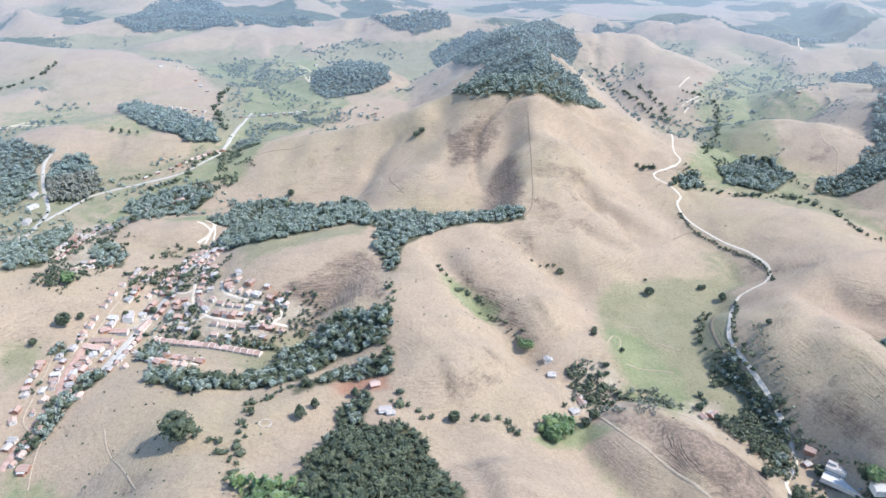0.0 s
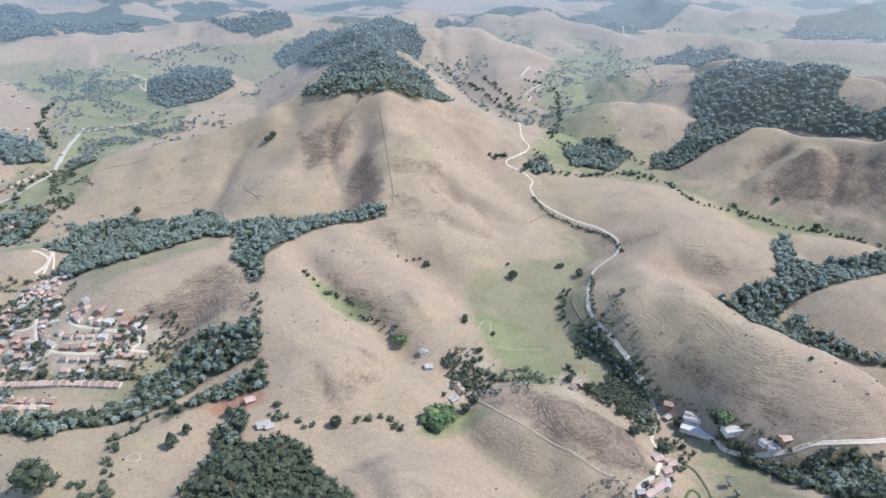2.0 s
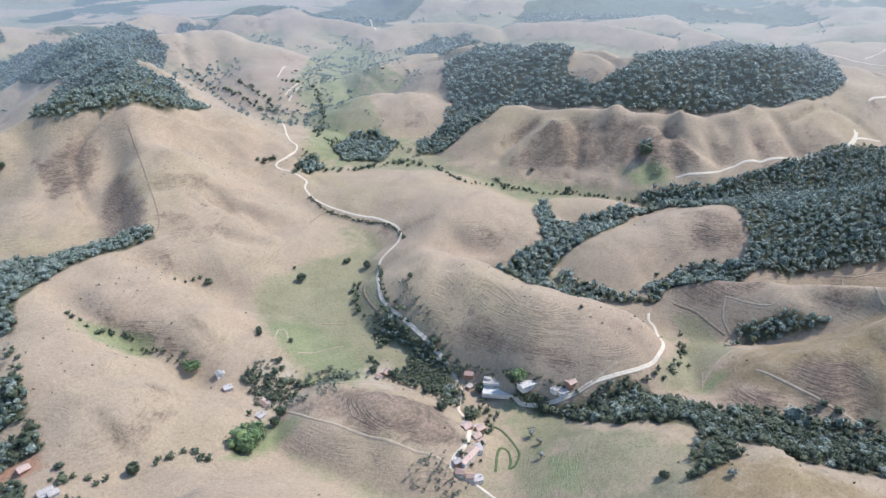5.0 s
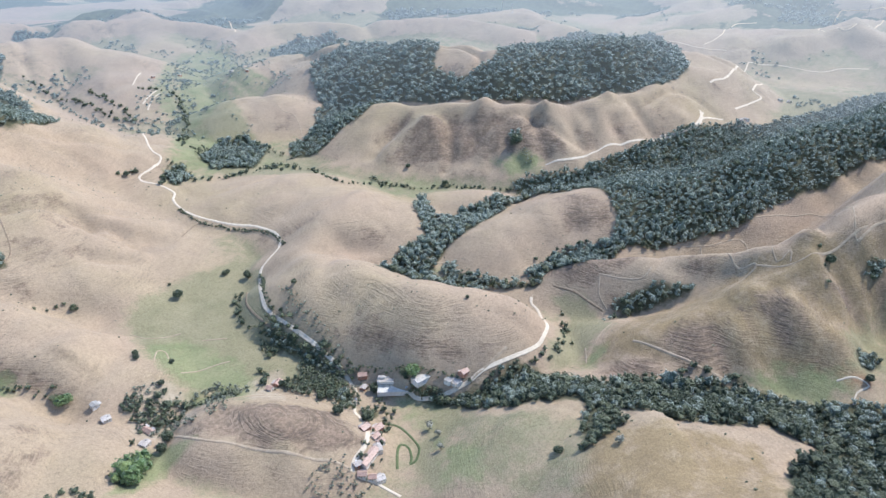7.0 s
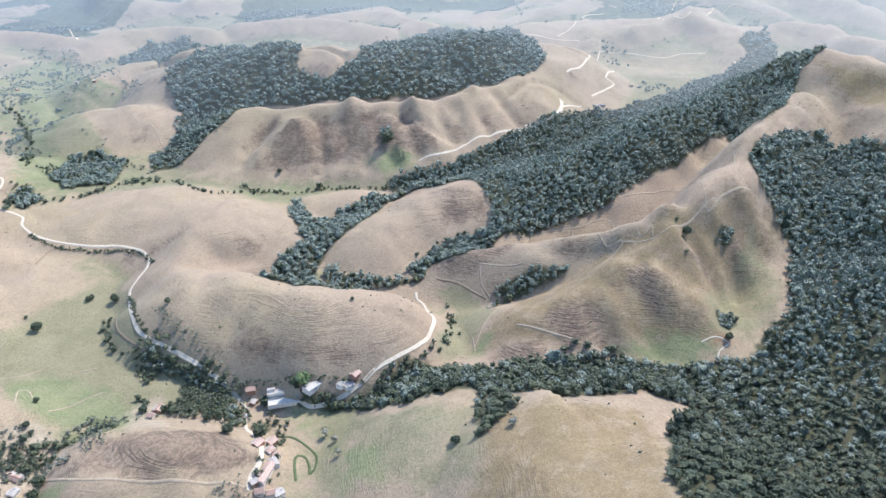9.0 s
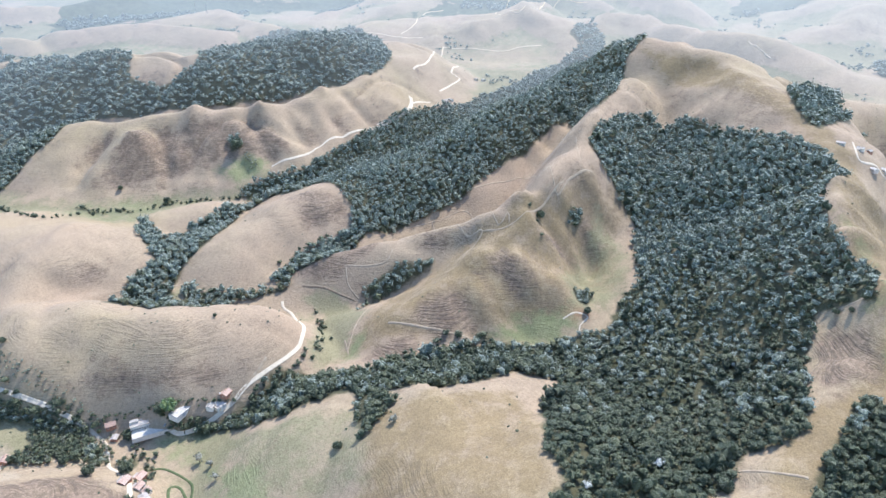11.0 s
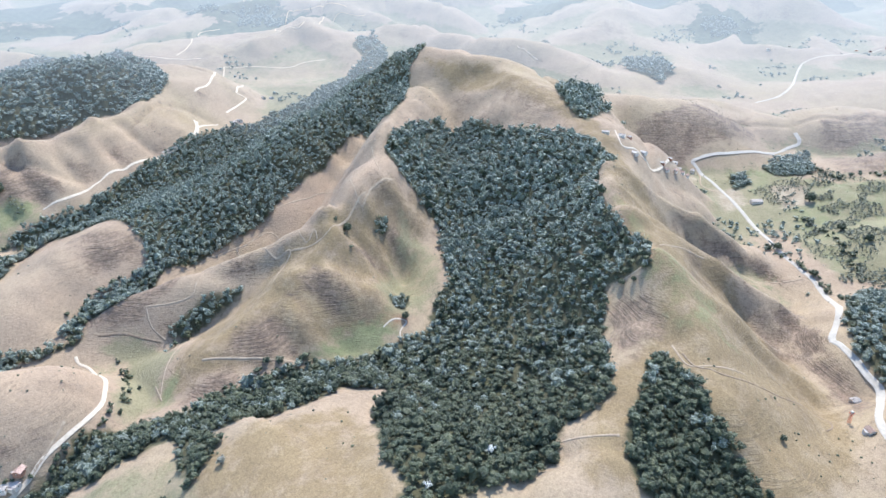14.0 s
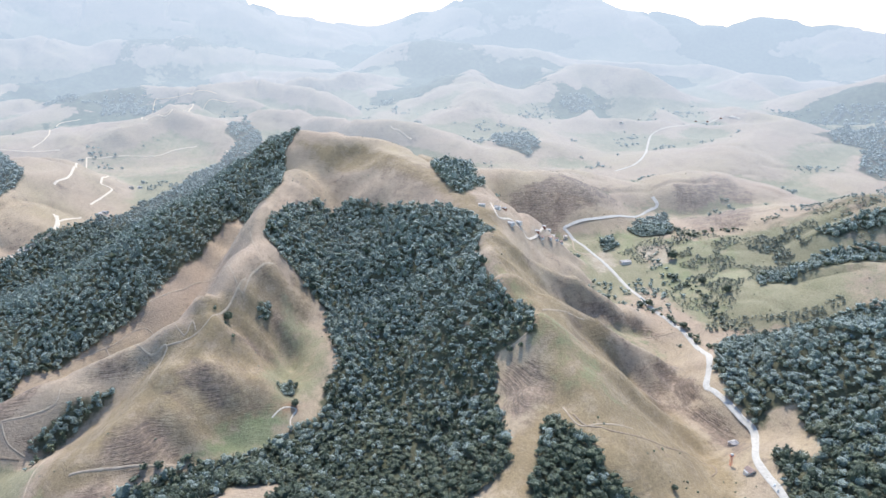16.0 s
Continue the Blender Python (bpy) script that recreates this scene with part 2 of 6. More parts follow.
RIDGES = [  # half width, roundness of the top, then the crest as x, y, z
    (224, 1.3, [(120, 1288, 173), (-27, 1283, 152), (-154, 1280, 120), (-287, 1290, 83), (-357, 1250, 51)]),  # pyramid left
    (272, 1.3, [(88, 1279, 170), (168, 1289, 173), (205, 1470, 189), (167, 1870, 189), (288, 2119, 179)]),  # pyramid top
    (224, 1.4, [(166, 1276, 173), (284, 1304, 138), (369, 1278, 96), (386, 1187, 61)]),  # pyramid right
    (136, 1.6, [(156, 1223, 163), (150, 1057, 106), (95, 927, 74), (13, 896, 74), (-37, 838, 70)]),  # pyramid spur
    (192, 1.5, [(66, 1246, 157), (-14, 1110, 96), (-89, 1084, 45)]),  # pyramid face
    (160, 1.5, [(201, 1105, 128), (241, 1001, 80), (283, 939, 42)]),  # pyramid front right
    (144, 1.6, [(166, 1048, 109), (175, 904, 58), (180, 871, 29)]),  # pyramid front mid
    (128, 2.3, [(-37, 838, 70), (-42, 708, 67), (-8, 618, 58), (39, 575, 38)]),  # smooth hill
    (99, 2.2, [(37, 906, 74), (57, 822, 70), (102, 746, 54), (145, 697, 29)]),  # second hill
    (176, 2.2, [(-117, 911, 70), (-191, 870, 67), (-242, 846, 48)]),  # dome
    (96, 1.8, [(-144, 868, 64), (-118, 771, 38)]),  # dome front
    (144, 2.1, [(458, 1044, 48), (541, 951, 61), (549, 793, 74), (582, 766, 64)]),  # across hill
    (84, 1.9, [(535, 817, 67), (437, 763, 54), (416, 667, 61)]),  # across link
    (97, 2.7, [(400, 681, 58), (422, 599, 77), (454, 513, 83), (490, 460, 67), (498, 439, 42)]),  # big hill
    (72, 2.3, [(206, 537, 35), (236, 493, 38), (264, 451, 29)]),  # island hill
    (184, 2.2, [(581, 335, 3), (432, 243, 54), (425, 161, 83), (361, 65, 106)]),  # right field
    (106, 1.4, [(551, 347, 19), (609, 316, 64), (673, 271, 90), (753, 234, 118), (847, 208, 147), (992, 211, 179), (1225, 185, 211)]),  # spur low
    (240, 1.8, [(1330, 203, 214), (1394, 126, 214), (1299, -4, 198), (1091, -102, 179)]),  # spur top
    (83, 1.5, [(804, 250, 134), (766, 307, 102), (734, 374, 83), (693, 461, 61), (669, 526, 29)]),  # spur branch
    (80, 1.8, [(703, 218, 106), (712, 178, 77), (718, 143, 48)]),  # spur east
    (120, 1.8, [(841, 535, 80), (768, 584, 77), (686, 620, 61), (625, 660, 26)]),  # brown hill
    (176, 1.6, [(1410, 238, 208), (1154, 348, 166), (1002, 416, 125), (921, 499, 96), (841, 535, 80)]),  # forest spur
    (72, 1.8, [(752, 732, 54), (713, 770, 48)]),  # small knoll
    (179, 1.45, [(1381, 209, 214), (1322, 73, 208), (1092, -65, 189), (925, -119, 166), (831, -108, 160), (725, -154, 147), (626, -171, 131), (556, -188, 109), (500, -216, 80), (451, -240, 54)]),  # ridge right
    (67, 1.5, [(882, -121, 165), (937, -238, 112), (930, -317, 54)]),  # flank spur
    (67, 1.5, [(775, -129, 155), (771, -236, 109), (762, -332, 51)]),  # flank spur
    (67, 1.5, [(680, -155, 144), (642, -239, 93), (623, -316, 38)]),  # flank spur
    (128, 1.8, [(831, -108, 160), (837, -35, 112), (808, 10, 70)]),  # bowl spur
    (120, 1.6, [(654, -137, 134), (580, -110, 112), (449, -82, 106), (390, -61, 106)]),  # ridge toe
    (240, 1.8, [(973, 1418, 160), (1051, 1225, 179), (1149, 1007, 192), (1375, 868, 202), (1447, 792, 176)]),  # forest hill
    (176, 1.5, [(837, 1089, 112), (911, 941, 134), (1000, 766, 147), (1189, 704, 154), (1362, 729, 166)]),  # forest hill face
    (96, 1.4, [(839, 957, 125), (783, 976, 80), (725, 1024, 51)]),  # face rib
    (72, 1.4, [(931, 900, 138), (875, 877, 90), (828, 875, 48)]),  # face rib
    (72, 1.4, [(979, 789, 147), (967, 777, 99), (964, 748, 58)]),  # face rib
    (72, 1.4, [(1094, 732, 150), (1091, 713, 106), (1103, 693, 74)]),  # face rib
    (152, 1.8, [(664, 1380, 99), (743, 1341, 106), (794, 1303, 83)]),  # valley knoll
    (160, 1.8, [(843, 1615, 115), (959, 1584, 125)]),  # valley knoll
    (208, 1.8, [(373, 1962, 170), (512, 2021, 166), (599, 1885, 134), (596, 1704, 93)]),  # back right
    (304, 1.8, [(-1388, 2086, 147), (-1073, 1980, 147), (-862, 1910, 118), (-735, 1875, 74)]),  # left big
    (176, 1.8, [(-778, 1402, 70), (-692, 1480, 74), (-578, 1428, 64), (-513, 1364, 42)]),  # left mid
    (88, 1.8, [(-460, 985, 35), (-400, 990, 38), (-367, 993, 32)]),  # left small
    (208, 1.8, [(-620, 782, 70), (-531, 794, 48), (-479, 815, 29)]),  # left slope
    (208, 1.8, [(-542, 649, 48), (-504, 638, 26)]),  # left front
    (128, 1.8, [(-377, 593, 22), (-305, 567, 35), (-230, 518, 48), (-204, 416, 64), (-175, 334, 74)]),  # front field
    (96, 1.8, [(-75, 618, 35), (-150, 570, 42), (-172, 499, 51), (-129, 387, 70)]),  # front ridge
    (144, 1.8, [(-75, 511, 42), (-66, 436, 64), (-52, 316, 96)]),  # front wood
    (144, 1.8, [(10, 534, 22), (24, 467, 42), (52, 395, 64), (44, 312, 80)]),  # front right
    (272, 1.8, [(-1059, 2403, 154), (-898, 2547, 173), (-758, 2530, 157)]),  # far wood hill
    (128, 1.8, [(-326, 1880, 90), (-207, 1904, 93)]),  # far wood knoll
    (272, 1.8, [(-1196, 2317, 112), (-638, 2417, 99), (-420, 2354, 83)]),  # far left ridge
    (240, 1.8, [(-386, 2384, 106), (-182, 2414, 93)]),  # far mid hill
    (240, 1.8, [(-164, 2456, 160), (-12, 2513, 144)]),  # far mid wood
    (240, 1.8, [(1088, -949, 176), (1135, -853, 160), (1215, -777, 112), (1202, -667, 74)]),  # right slope
    (208, 1.8, [(832, -791, 152), (893, -696, 118), (935, -611, 77), (907, -489, 42)]),  # right slope near
    (224, 1.8, [(563, -587, 176), (629, -530, 138), (670, -470, 90), (680, -443, 48)]),  # right slope wood
    (224, 1.8, [(436, -484, 144), (481, -434, 96), (510, -397, 58)]),  # right slope wood
    (147, 2.2, [(1512, -632, 106), (1538, -722, 109), (1473, -786, 96), (1409, -833, 80)]),  # far knoll
    (136, 2.2, [(1455, -234, 109), (1558, -381, 109), (1519, -484, 93)]),  # road knoll
    (192, 1.8, [(1422, 123, 211), (1346, -36, 179), (1427, -180, 147), (1447, -330, 128)]),  # summit back
    (304, 1.8, [(2007, -1162, 154), (1801, -897, 128), (1814, -797, 96)]),  # far right ridge
    (416, 1.4, [(2304, -1697, 272), (2419, -1541, 224), (2323, -1295, 160)]),  # far right big
    (368, 1.3, [(2466, -387, 128), (2865, -719, 272), (2677, -913, 264), (2611, -1120, 144)]),  # far peak
    (168, 1.4, [(2206, 1142, 160), (2480, 1064, 198), (2607, 917, 214), (2511, 733, 208), (2399, 501, 186)]),  # far hill
    (128, 1.4, [(2269, 650, 189), (2166, 707, 179), (2034, 748, 157), (1855, 820, 125)]),  # far hill
    (120, 1.4, [(2189, 697, 179), (2009, 489, 160), (1917, 396, 128)]),  # far hill
    (128, 1.4, [(2120, 248, 157), (2103, 162, 154), (2079, 45, 128)]),  # far hill
    (144, 1.4, [(2055, 44, 157), (2008, -54, 147), (1885, -190, 112)]),  # far hill
    (160, 1.4, [(2171, 423, 173), (2214, 327, 173)]),  # far hill
    (208, 1.4, [(2484, 668, 214), (2632, 522, 234), (2545, 291, 202)]),  # far hill
    (240, 1.4, [(2873, -285, 240), (2601, -280, 192)]),  # far hill
    (144, 1.4, [(1712, 1712, 141), (1822, 1579, 147), (1768, 1340, 134)]),  # far hill
    (128, 1.4, [(1895, 739, 160), (2043, 635, 198), (1957, 493, 147), (1831, 399, 122)]),  # far hill
    (128, 1.4, [(2039, 130, 160), (2028, -21, 147), (1985, -138, 125)]),  # far hill
    (128, 1.4, [(804, 2407, 128), (985, 2264, 134), (1064, 2069, 115)]),  # far hill
    (120, 1.4, [(1118, 2060, 134), (1252, 1988, 138), (1335, 1869, 128)]),  # far hill
    (120, 1.4, [(1435, 1827, 138), (1586, 1675, 147), (1662, 1456, 131)]),  # far hill
    (128, 1.4, [(1778, 1746, 134), (1968, 1715, 144)]),  # far hill
    (160, 1.4, [(698, 2468, 154), (915, 2373, 141), (1003, 2258, 115)]),  # far hill
    (144, 1.4, [(1050, 2021, 115), (1230, 2061, 125)]),  # far hill
    (128, 1.4, [(-695, 2584, 141), (-499, 2617, 147), (-364, 2504, 125)]),  # far hill
    (128, 1.4, [(-1305, 2296, 141), (-1211, 2445, 147)]),  # far hill
    (272, 1.8, [(1900, 989, 147), (2004, 799, 160), (1997, 621, 134)]),  # far wood ridge
    (272, 1.8, [(2102, 601, 160), (2169, 494, 147)]),  # far wood ridge
    (620, 1.5, [(3586, 2462, 582), (3933, 1859, 530), (4104, 1441, 510), (4207, 1108, 505), (4249, 933, 482), (4273, 817, 427), (4317, 538, 358)]),  # skyline
    (560, 1.5, [(4366, 544, 350), (4396, 179, 349), (4398, -126, 426), (4372, -497, 439), (4339, -729, 471), (4315, -859, 483), (4256, -1116, 459), (4201, -1308, 384), (4118, -1549, 361), (4048, -1725, 314), (3959, -1920, 275)]),  # skyline
    (560, 1.5, [(3914, -1898, 277), (3800, -2118, 332), (3744, -2214, 314), (3663, -2347, 334), (3566, -2491, 327), (3349, -2776, 320)]),  # skyline
    (420, 1.5, [(3169, 1811, 328), (3287, 1588, 341), (3375, 1390, 297), (3444, 1210, 323), (3511, 997, 335), (3567, 776, 285), (3614, 515, 236)]),  # skyline
    (380, 1.5, [(3500, 10, 287), (3497, -154, 318), (3480, -371, 292), (3446, -614, 262), (3407, -801, 212)]),  # skyline
]
FLOOR = [(-382, 666, 6), (-419, 520, 3), (-361, 862, 13), (-398, 1274, 26), (-637, 1034, 22), (-536, 1152, 26), (-413, 1640, 38), (-246, 1055, 26), (-565, 1799, 54), (-264, 1745, 54), (-971, 1790, 54), (-56, 976, 42), (-194, 713, 16), (131, 593, 3), (21, 540, 10), (289, 767, 10), (410, 982, 22), (504, 1450, 45), (772, 1852, 64), (975, 2259, 80), (385, 489, 0), (273, 402, 3), (493, 415, 0), (637, 467, 13), (595, 659, 22), (708, 959, 35), (564, 1225, 42), (721, 1178, 45), (216, 620, 6), (398, 427, 0)]
FLOOR += [(648, 422, 13), (598, 606, 26), (878, 768, 38), (1124, 692, 58), (1486, 595, 80), (673, 191, 22), (494, 399, 3), (639, 365, 13), (867, 743, 38), (1395, 684, 80), (1674, 506, 96), (621, 121, 35), (601, 29, 54), (764, 16, 77), (1039, 42, 106), (467, -10, 64), (575, -387, 6), (791, -408, 16), (1028, -386, 29), (1347, -337, 45), (1323, -565, 48), (1128, -470, 38), (1777, -571, 61), (2207, -812, 70), (2606, -1237, 80), (1671, -1067, 64), (2321, 12, 96), (1562, 520, 86), (1707, 831, 96), (3191, 266, 106)]
FLOOR += [(2000, -318, 80), (-669, 3015, 96), (-1520, 2855, 112), (28, 2584, 96), (1658, 1716, 112), (1704, 2038, 96), (2227, 803, 106), (2333, -187, 106), (3929, 1225, 144), (3552, -840, 112), (3384, -1930, 96)]
GULLIES = [  # depth, half width, line
    (9, 26, [(-11, 840), (4, 791), (40, 747), (78, 700), (98, 666)]),
    (10, 26, [(223, 1028), (243, 988), (271, 933), (306, 942)]),
    (10, 28, [(96, 891), (129, 856), (158, 835), (179, 820)]),
    (4, 24, [(65, 1210), (44, 1167), (5, 1109), (-13, 1027)]),
    (4, 22, [(112, 1168), (98, 1093), (83, 990)]),
    (7, 20, [(-97, 1216), (-120, 1175), (-137, 1096)]),
    (8, 22, [(215, 1004), (245, 985), (284, 955)]),
    (10, 24, [(716, 243), (678, 224), (666, 200), (676, 168)]),
    (10, 22, [(812, 213), (823, 177), (811, 143), (753, 122)]),
    (9, 20, [(666, 269), (639, 266), (616, 238), (605, 223)]),
    (9, 20, [(724, 378), (723, 338), (741, 306)]),
    (8, 20, [(752, 539), (706, 547), (668, 541)]),
    (8, 18, [(881, 926), (834, 879), (799, 860)]),
    (8, 18, [(907, 877), (871, 830), (846, 794)]),
    (8, 18, [(962, 815), (926, 760), (900, 724)]),
    (8, 18, [(1029, 736), (1012, 703), (995, 678)]),
    (8, 18, [(1129, 704), (1116, 669), (1108, 637)]),
    (8, 18, [(826, 1008), (779, 1005), (735, 994)]),
    (10, 24, [(805, -151), (903, -223), (900, -282), (881, -343), (749, -341)]),
    (10, 24, [(1023, -221), (1113, -311), (1058, -346)]),
    (10, 24, [(715, -220), (741, -280), (710, -314), (614, -345)]),
    (7, 20, [(625, -246), (610, -273), (568, -304)]),
    (4, 24, [(677, 237), (686, 212), (731, 211)]),
    (9, 24, [(768, 161), (819, 142), (862, 140)]),
    (8, 22, [(660, -100), (616, -123), (588, -152)]),
    (6, 20, [(203, 546), (206, 508), (209, 473)]),
    (7, 24, [(500, 728), (484, 747), (452, 744)]),
    (6, 20, [(520, 704), (500, 728), (485, 757)]),
    (12, 34, [(1102, 52), (997, 56), (920, 60)]),
    (12, 34, [(816, -42), (773, 5), (703, 35), (629, 60)]),
    (10, 30, [(610, -79), (591, -41), (544, -3)]),
    (8, 24, [(896, 923), (865, 857), (831, 841)]),
    (8, 24, [(1111, 861), (980, 728), (960, 682)]),
    (7, 14, [(748, -146), (806, -191), (911, -254), (912, -293), (880, -327)]),
    (8, 12, [(740, -213), (746, -253), (739, -277), (675, -275), (684, -302)]),
    (6, 10, [(1011, -331), (905, -325), (885, -344)]),
    (6, 10, [(759, -307), (737, -329), (694, -334)]),
    (5, 10, [(624, -293), (604, -304), (591, -312)]),
    (6, 12, [(834, -136), (906, -188), (922, -225), (1030, -309), (1029, -346)]),
    (9, 18, [(791, 206), (785, 179), (772, 158), (712, 139)]),
    (8, 16, [(873, 173), (837, 169), (822, 154), (792, 140)]),
    (6, 15, [(878, 945), (856, 908), (827, 875)]),
    (5, 14, [(890, 891), (864, 852), (835, 822)]),
    (7, 18, [(911, 844), (885, 787), (872, 748)]),
    (6, 15, [(963, 802), (933, 755), (914, 720)]),
    (5, 14, [(986, 727), (974, 685)]),
    (5, 14, [(1057, 699), (1033, 651)]),
    (5, 14, [(841, 1020), (803, 1013), (761, 1017)]),
    (5, 14, [(827, 948), (794, 952)]),
    (6, 12, [(229, 1028), (226, 968), (250, 953), (264, 932)]),
    (6, 12, [(199, 928), (220, 907), (242, 896)]),
    (5, 14, [(247, 1215), (278, 1208), (316, 1180)]),
]


def ridged(x, y, size, seed):
    """Noise from 0 to 1 that rises to rounded crests, its lattice turned for each seed."""
    ca, sa = math.cos(seed * 0.7), math.sin(seed * 0.7)
    return np.clip(1.16 - 1.3 * np.sqrt(value_noise(x * ca - y * sa, x * sa + y * ca, size, seed) ** 2 + 0.03), 0, 1)


def floor_height(x, y):
    """The valley floors: a smooth blend of guessed levels, placed to fit the camera's view."""
    total, weight = 0, 1e-12
    for a, b, c in FLOOR:
        w = 1 / ((x - a) ** 2 + (y - b) ** 2 + 2300) ** 1.5
        total, weight = total + w * c, weight + w
    return total / weight


def ridge_rise(x, y, width, shape, crest, base, seed):
    """How far one rounded hill stands above the valley floor, with worn ribs down its sides."""
    best, run = np.zeros_like(x), 0.0
    rib = 66 if width < 300 else 330
    for (ax, ay, az), (bx, by, bz) in zip(crest, crest[1:]):
        dx, dy = bx - ax, by - ay
        length = math.hypot(dx, dy)
        s = np.clip(((x - ax) * dx + (y - ay) * dy) / length ** 2, 0, 1)
        d = np.minimum(np.hypot(x - ax - s * dx, y - ay - s * dy) / width, 1)
        along = run + s * length
        side = np.sign((x - ax) * dy - (y - ay) * dx) * 80
        ribs = 1 + (0.13 * value_noise(along, side, rib, seed) + 0.07 * value_noise(along, side, rib * 0.45, seed + 1)) * 4 * d * (1 - d)
        top = np.maximum(az + s * (bz - az) - base, 0)
        best = np.maximum(best, top * (1 - d ** shape) ** 1.4 * ribs)
        run += length
    return best


def height(x, y):
    x, y = np.asarray(x, float), np.asarray(y, float)
    # the hills meander a little about their crests
    near_by = np.clip(2.6 - np.hypot(x - 400, y - 480) / 800, 0, 1)
    wx = x + 7 * value_noise(x, y, 144, 1) + 3.5 * near_by * value_noise(x, y, 48, 2)
    wy = y + 7 * value_noise(x, y, 144, 3) + 3.5 * near_by * value_noise(x, y, 48, 4)
    base = floor_height(x, y)
    power = np.zeros_like(x)
    for number, (width, shape, crest) in enumerate(RIDGES):
        px, py = [c[0] for c in crest], [c[1] for c in crest]
        near = (x > min(px) - width - 30) & (x < max(px) + width + 30) & (y > min(py) - width - 30) & (y < max(py) + width + 30)
        if near.any():
            power[near] += (ridge_rise(wx[near], wy[near], width, shape, crest, base[near], 30 + 3 * number) / 100) ** 5
    # beyond the near hills the country goes on in folds and knolls
    far, ring = np.hypot(x - 400, y - 480), np.hypot(x, y)
    fade = np.clip((far - 1300) / 800, 0, 1) * np.clip(0.25 + (far - 1700) / 900, 0.25, 1)
    bx, by = wx + 110 * value_noise(x, y, 520, 16) + 30 * value_noise(x, y, 170, 17), wy + 110 * value_noise(x, y, 520, 18) + 30 * value_noise(x, y, 170, 19)
    big = ridged(bx, by, 640, 11)
    middle = ridged(bx, by, 330, 12) * (0.35 + 0.65 * big)
    small = ridged(bx, by, 150, 15) * (0.25 + 0.75 * middle)
    wild = fade * (62 * big ** 1.5 + 84 * middle ** 1.4 + 40 * small ** 1.2) * np.clip(1.3 - ring / 5600, 0.4, 1)
    rise = 100 * (power + (wild / 100) ** 5) ** 0.2
    # hollows and ribs worn into the slopes
    worn = 0.06 * value_noise(x, y, 112, 5) + 0.045 * (1 - fade) * value_noise(x, y, 53, 6) - 0.08 * np.exp(-(value_noise(wx, wy, 176, 7) / 0.10) ** 2)
    z = base + rise * (1 + worn) - 20 * fade + (1 - fade) * (0.8 * value_noise(x, y, 64, 8) + 0.45 * value_noise(x, y, 24, 9))
    # gullies washed into the hillsides
    for depth, width, line in GULLIES:
        px, py = [p[0] for p in line], [p[1] for p in line]
        near = (x > min(px) - 2 * width) & (x < max(px) + 2 * width) & (y > min(py) - 2 * width) & (y < max(py) + 2 * width)
        if near.any():
            gap = np.full(x[near].shape, 1e9)
            for (ax, ay), (bx, by) in zip(line, line[1:]):
                s = np.clip(((wx[near] - ax) * (bx - ax) + (wy[near] - ay) * (by - ay)) / ((bx - ax) ** 2 + (by - ay) ** 2 + 1e-9), 0, 1)
                gap = np.minimum(gap, np.hypot(wx[near] - ax - s * (bx - ax), wy[near] - ay - s * (by - ay)))
            z[near] -= depth * np.exp(-(gap / width) ** 2 * 1.6) * np.clip(rise[near] / 14, 0, 1)
    # mountains on the skyline
    high = np.clip((ring - 3000) / 1200, 0, 1)
    peaks = np.clip(1 - np.abs(value_noise(x, y, 1300, 21) + 0.3 * value_noise(x, y, 560, 22)), 0, 1)
    z = z + high * (90 * peaks ** 1.6 + 20 * value_noise(x, y, 420, 23))
    edge = np.clip((ring - 3700) / 900, 0, 1)
    return z + edge * edge * (3 - 2 * edge) * (30 + 50 * value_noise(x, y, 1500, 24) + 18 * value_noise(x, y, 500, 25))




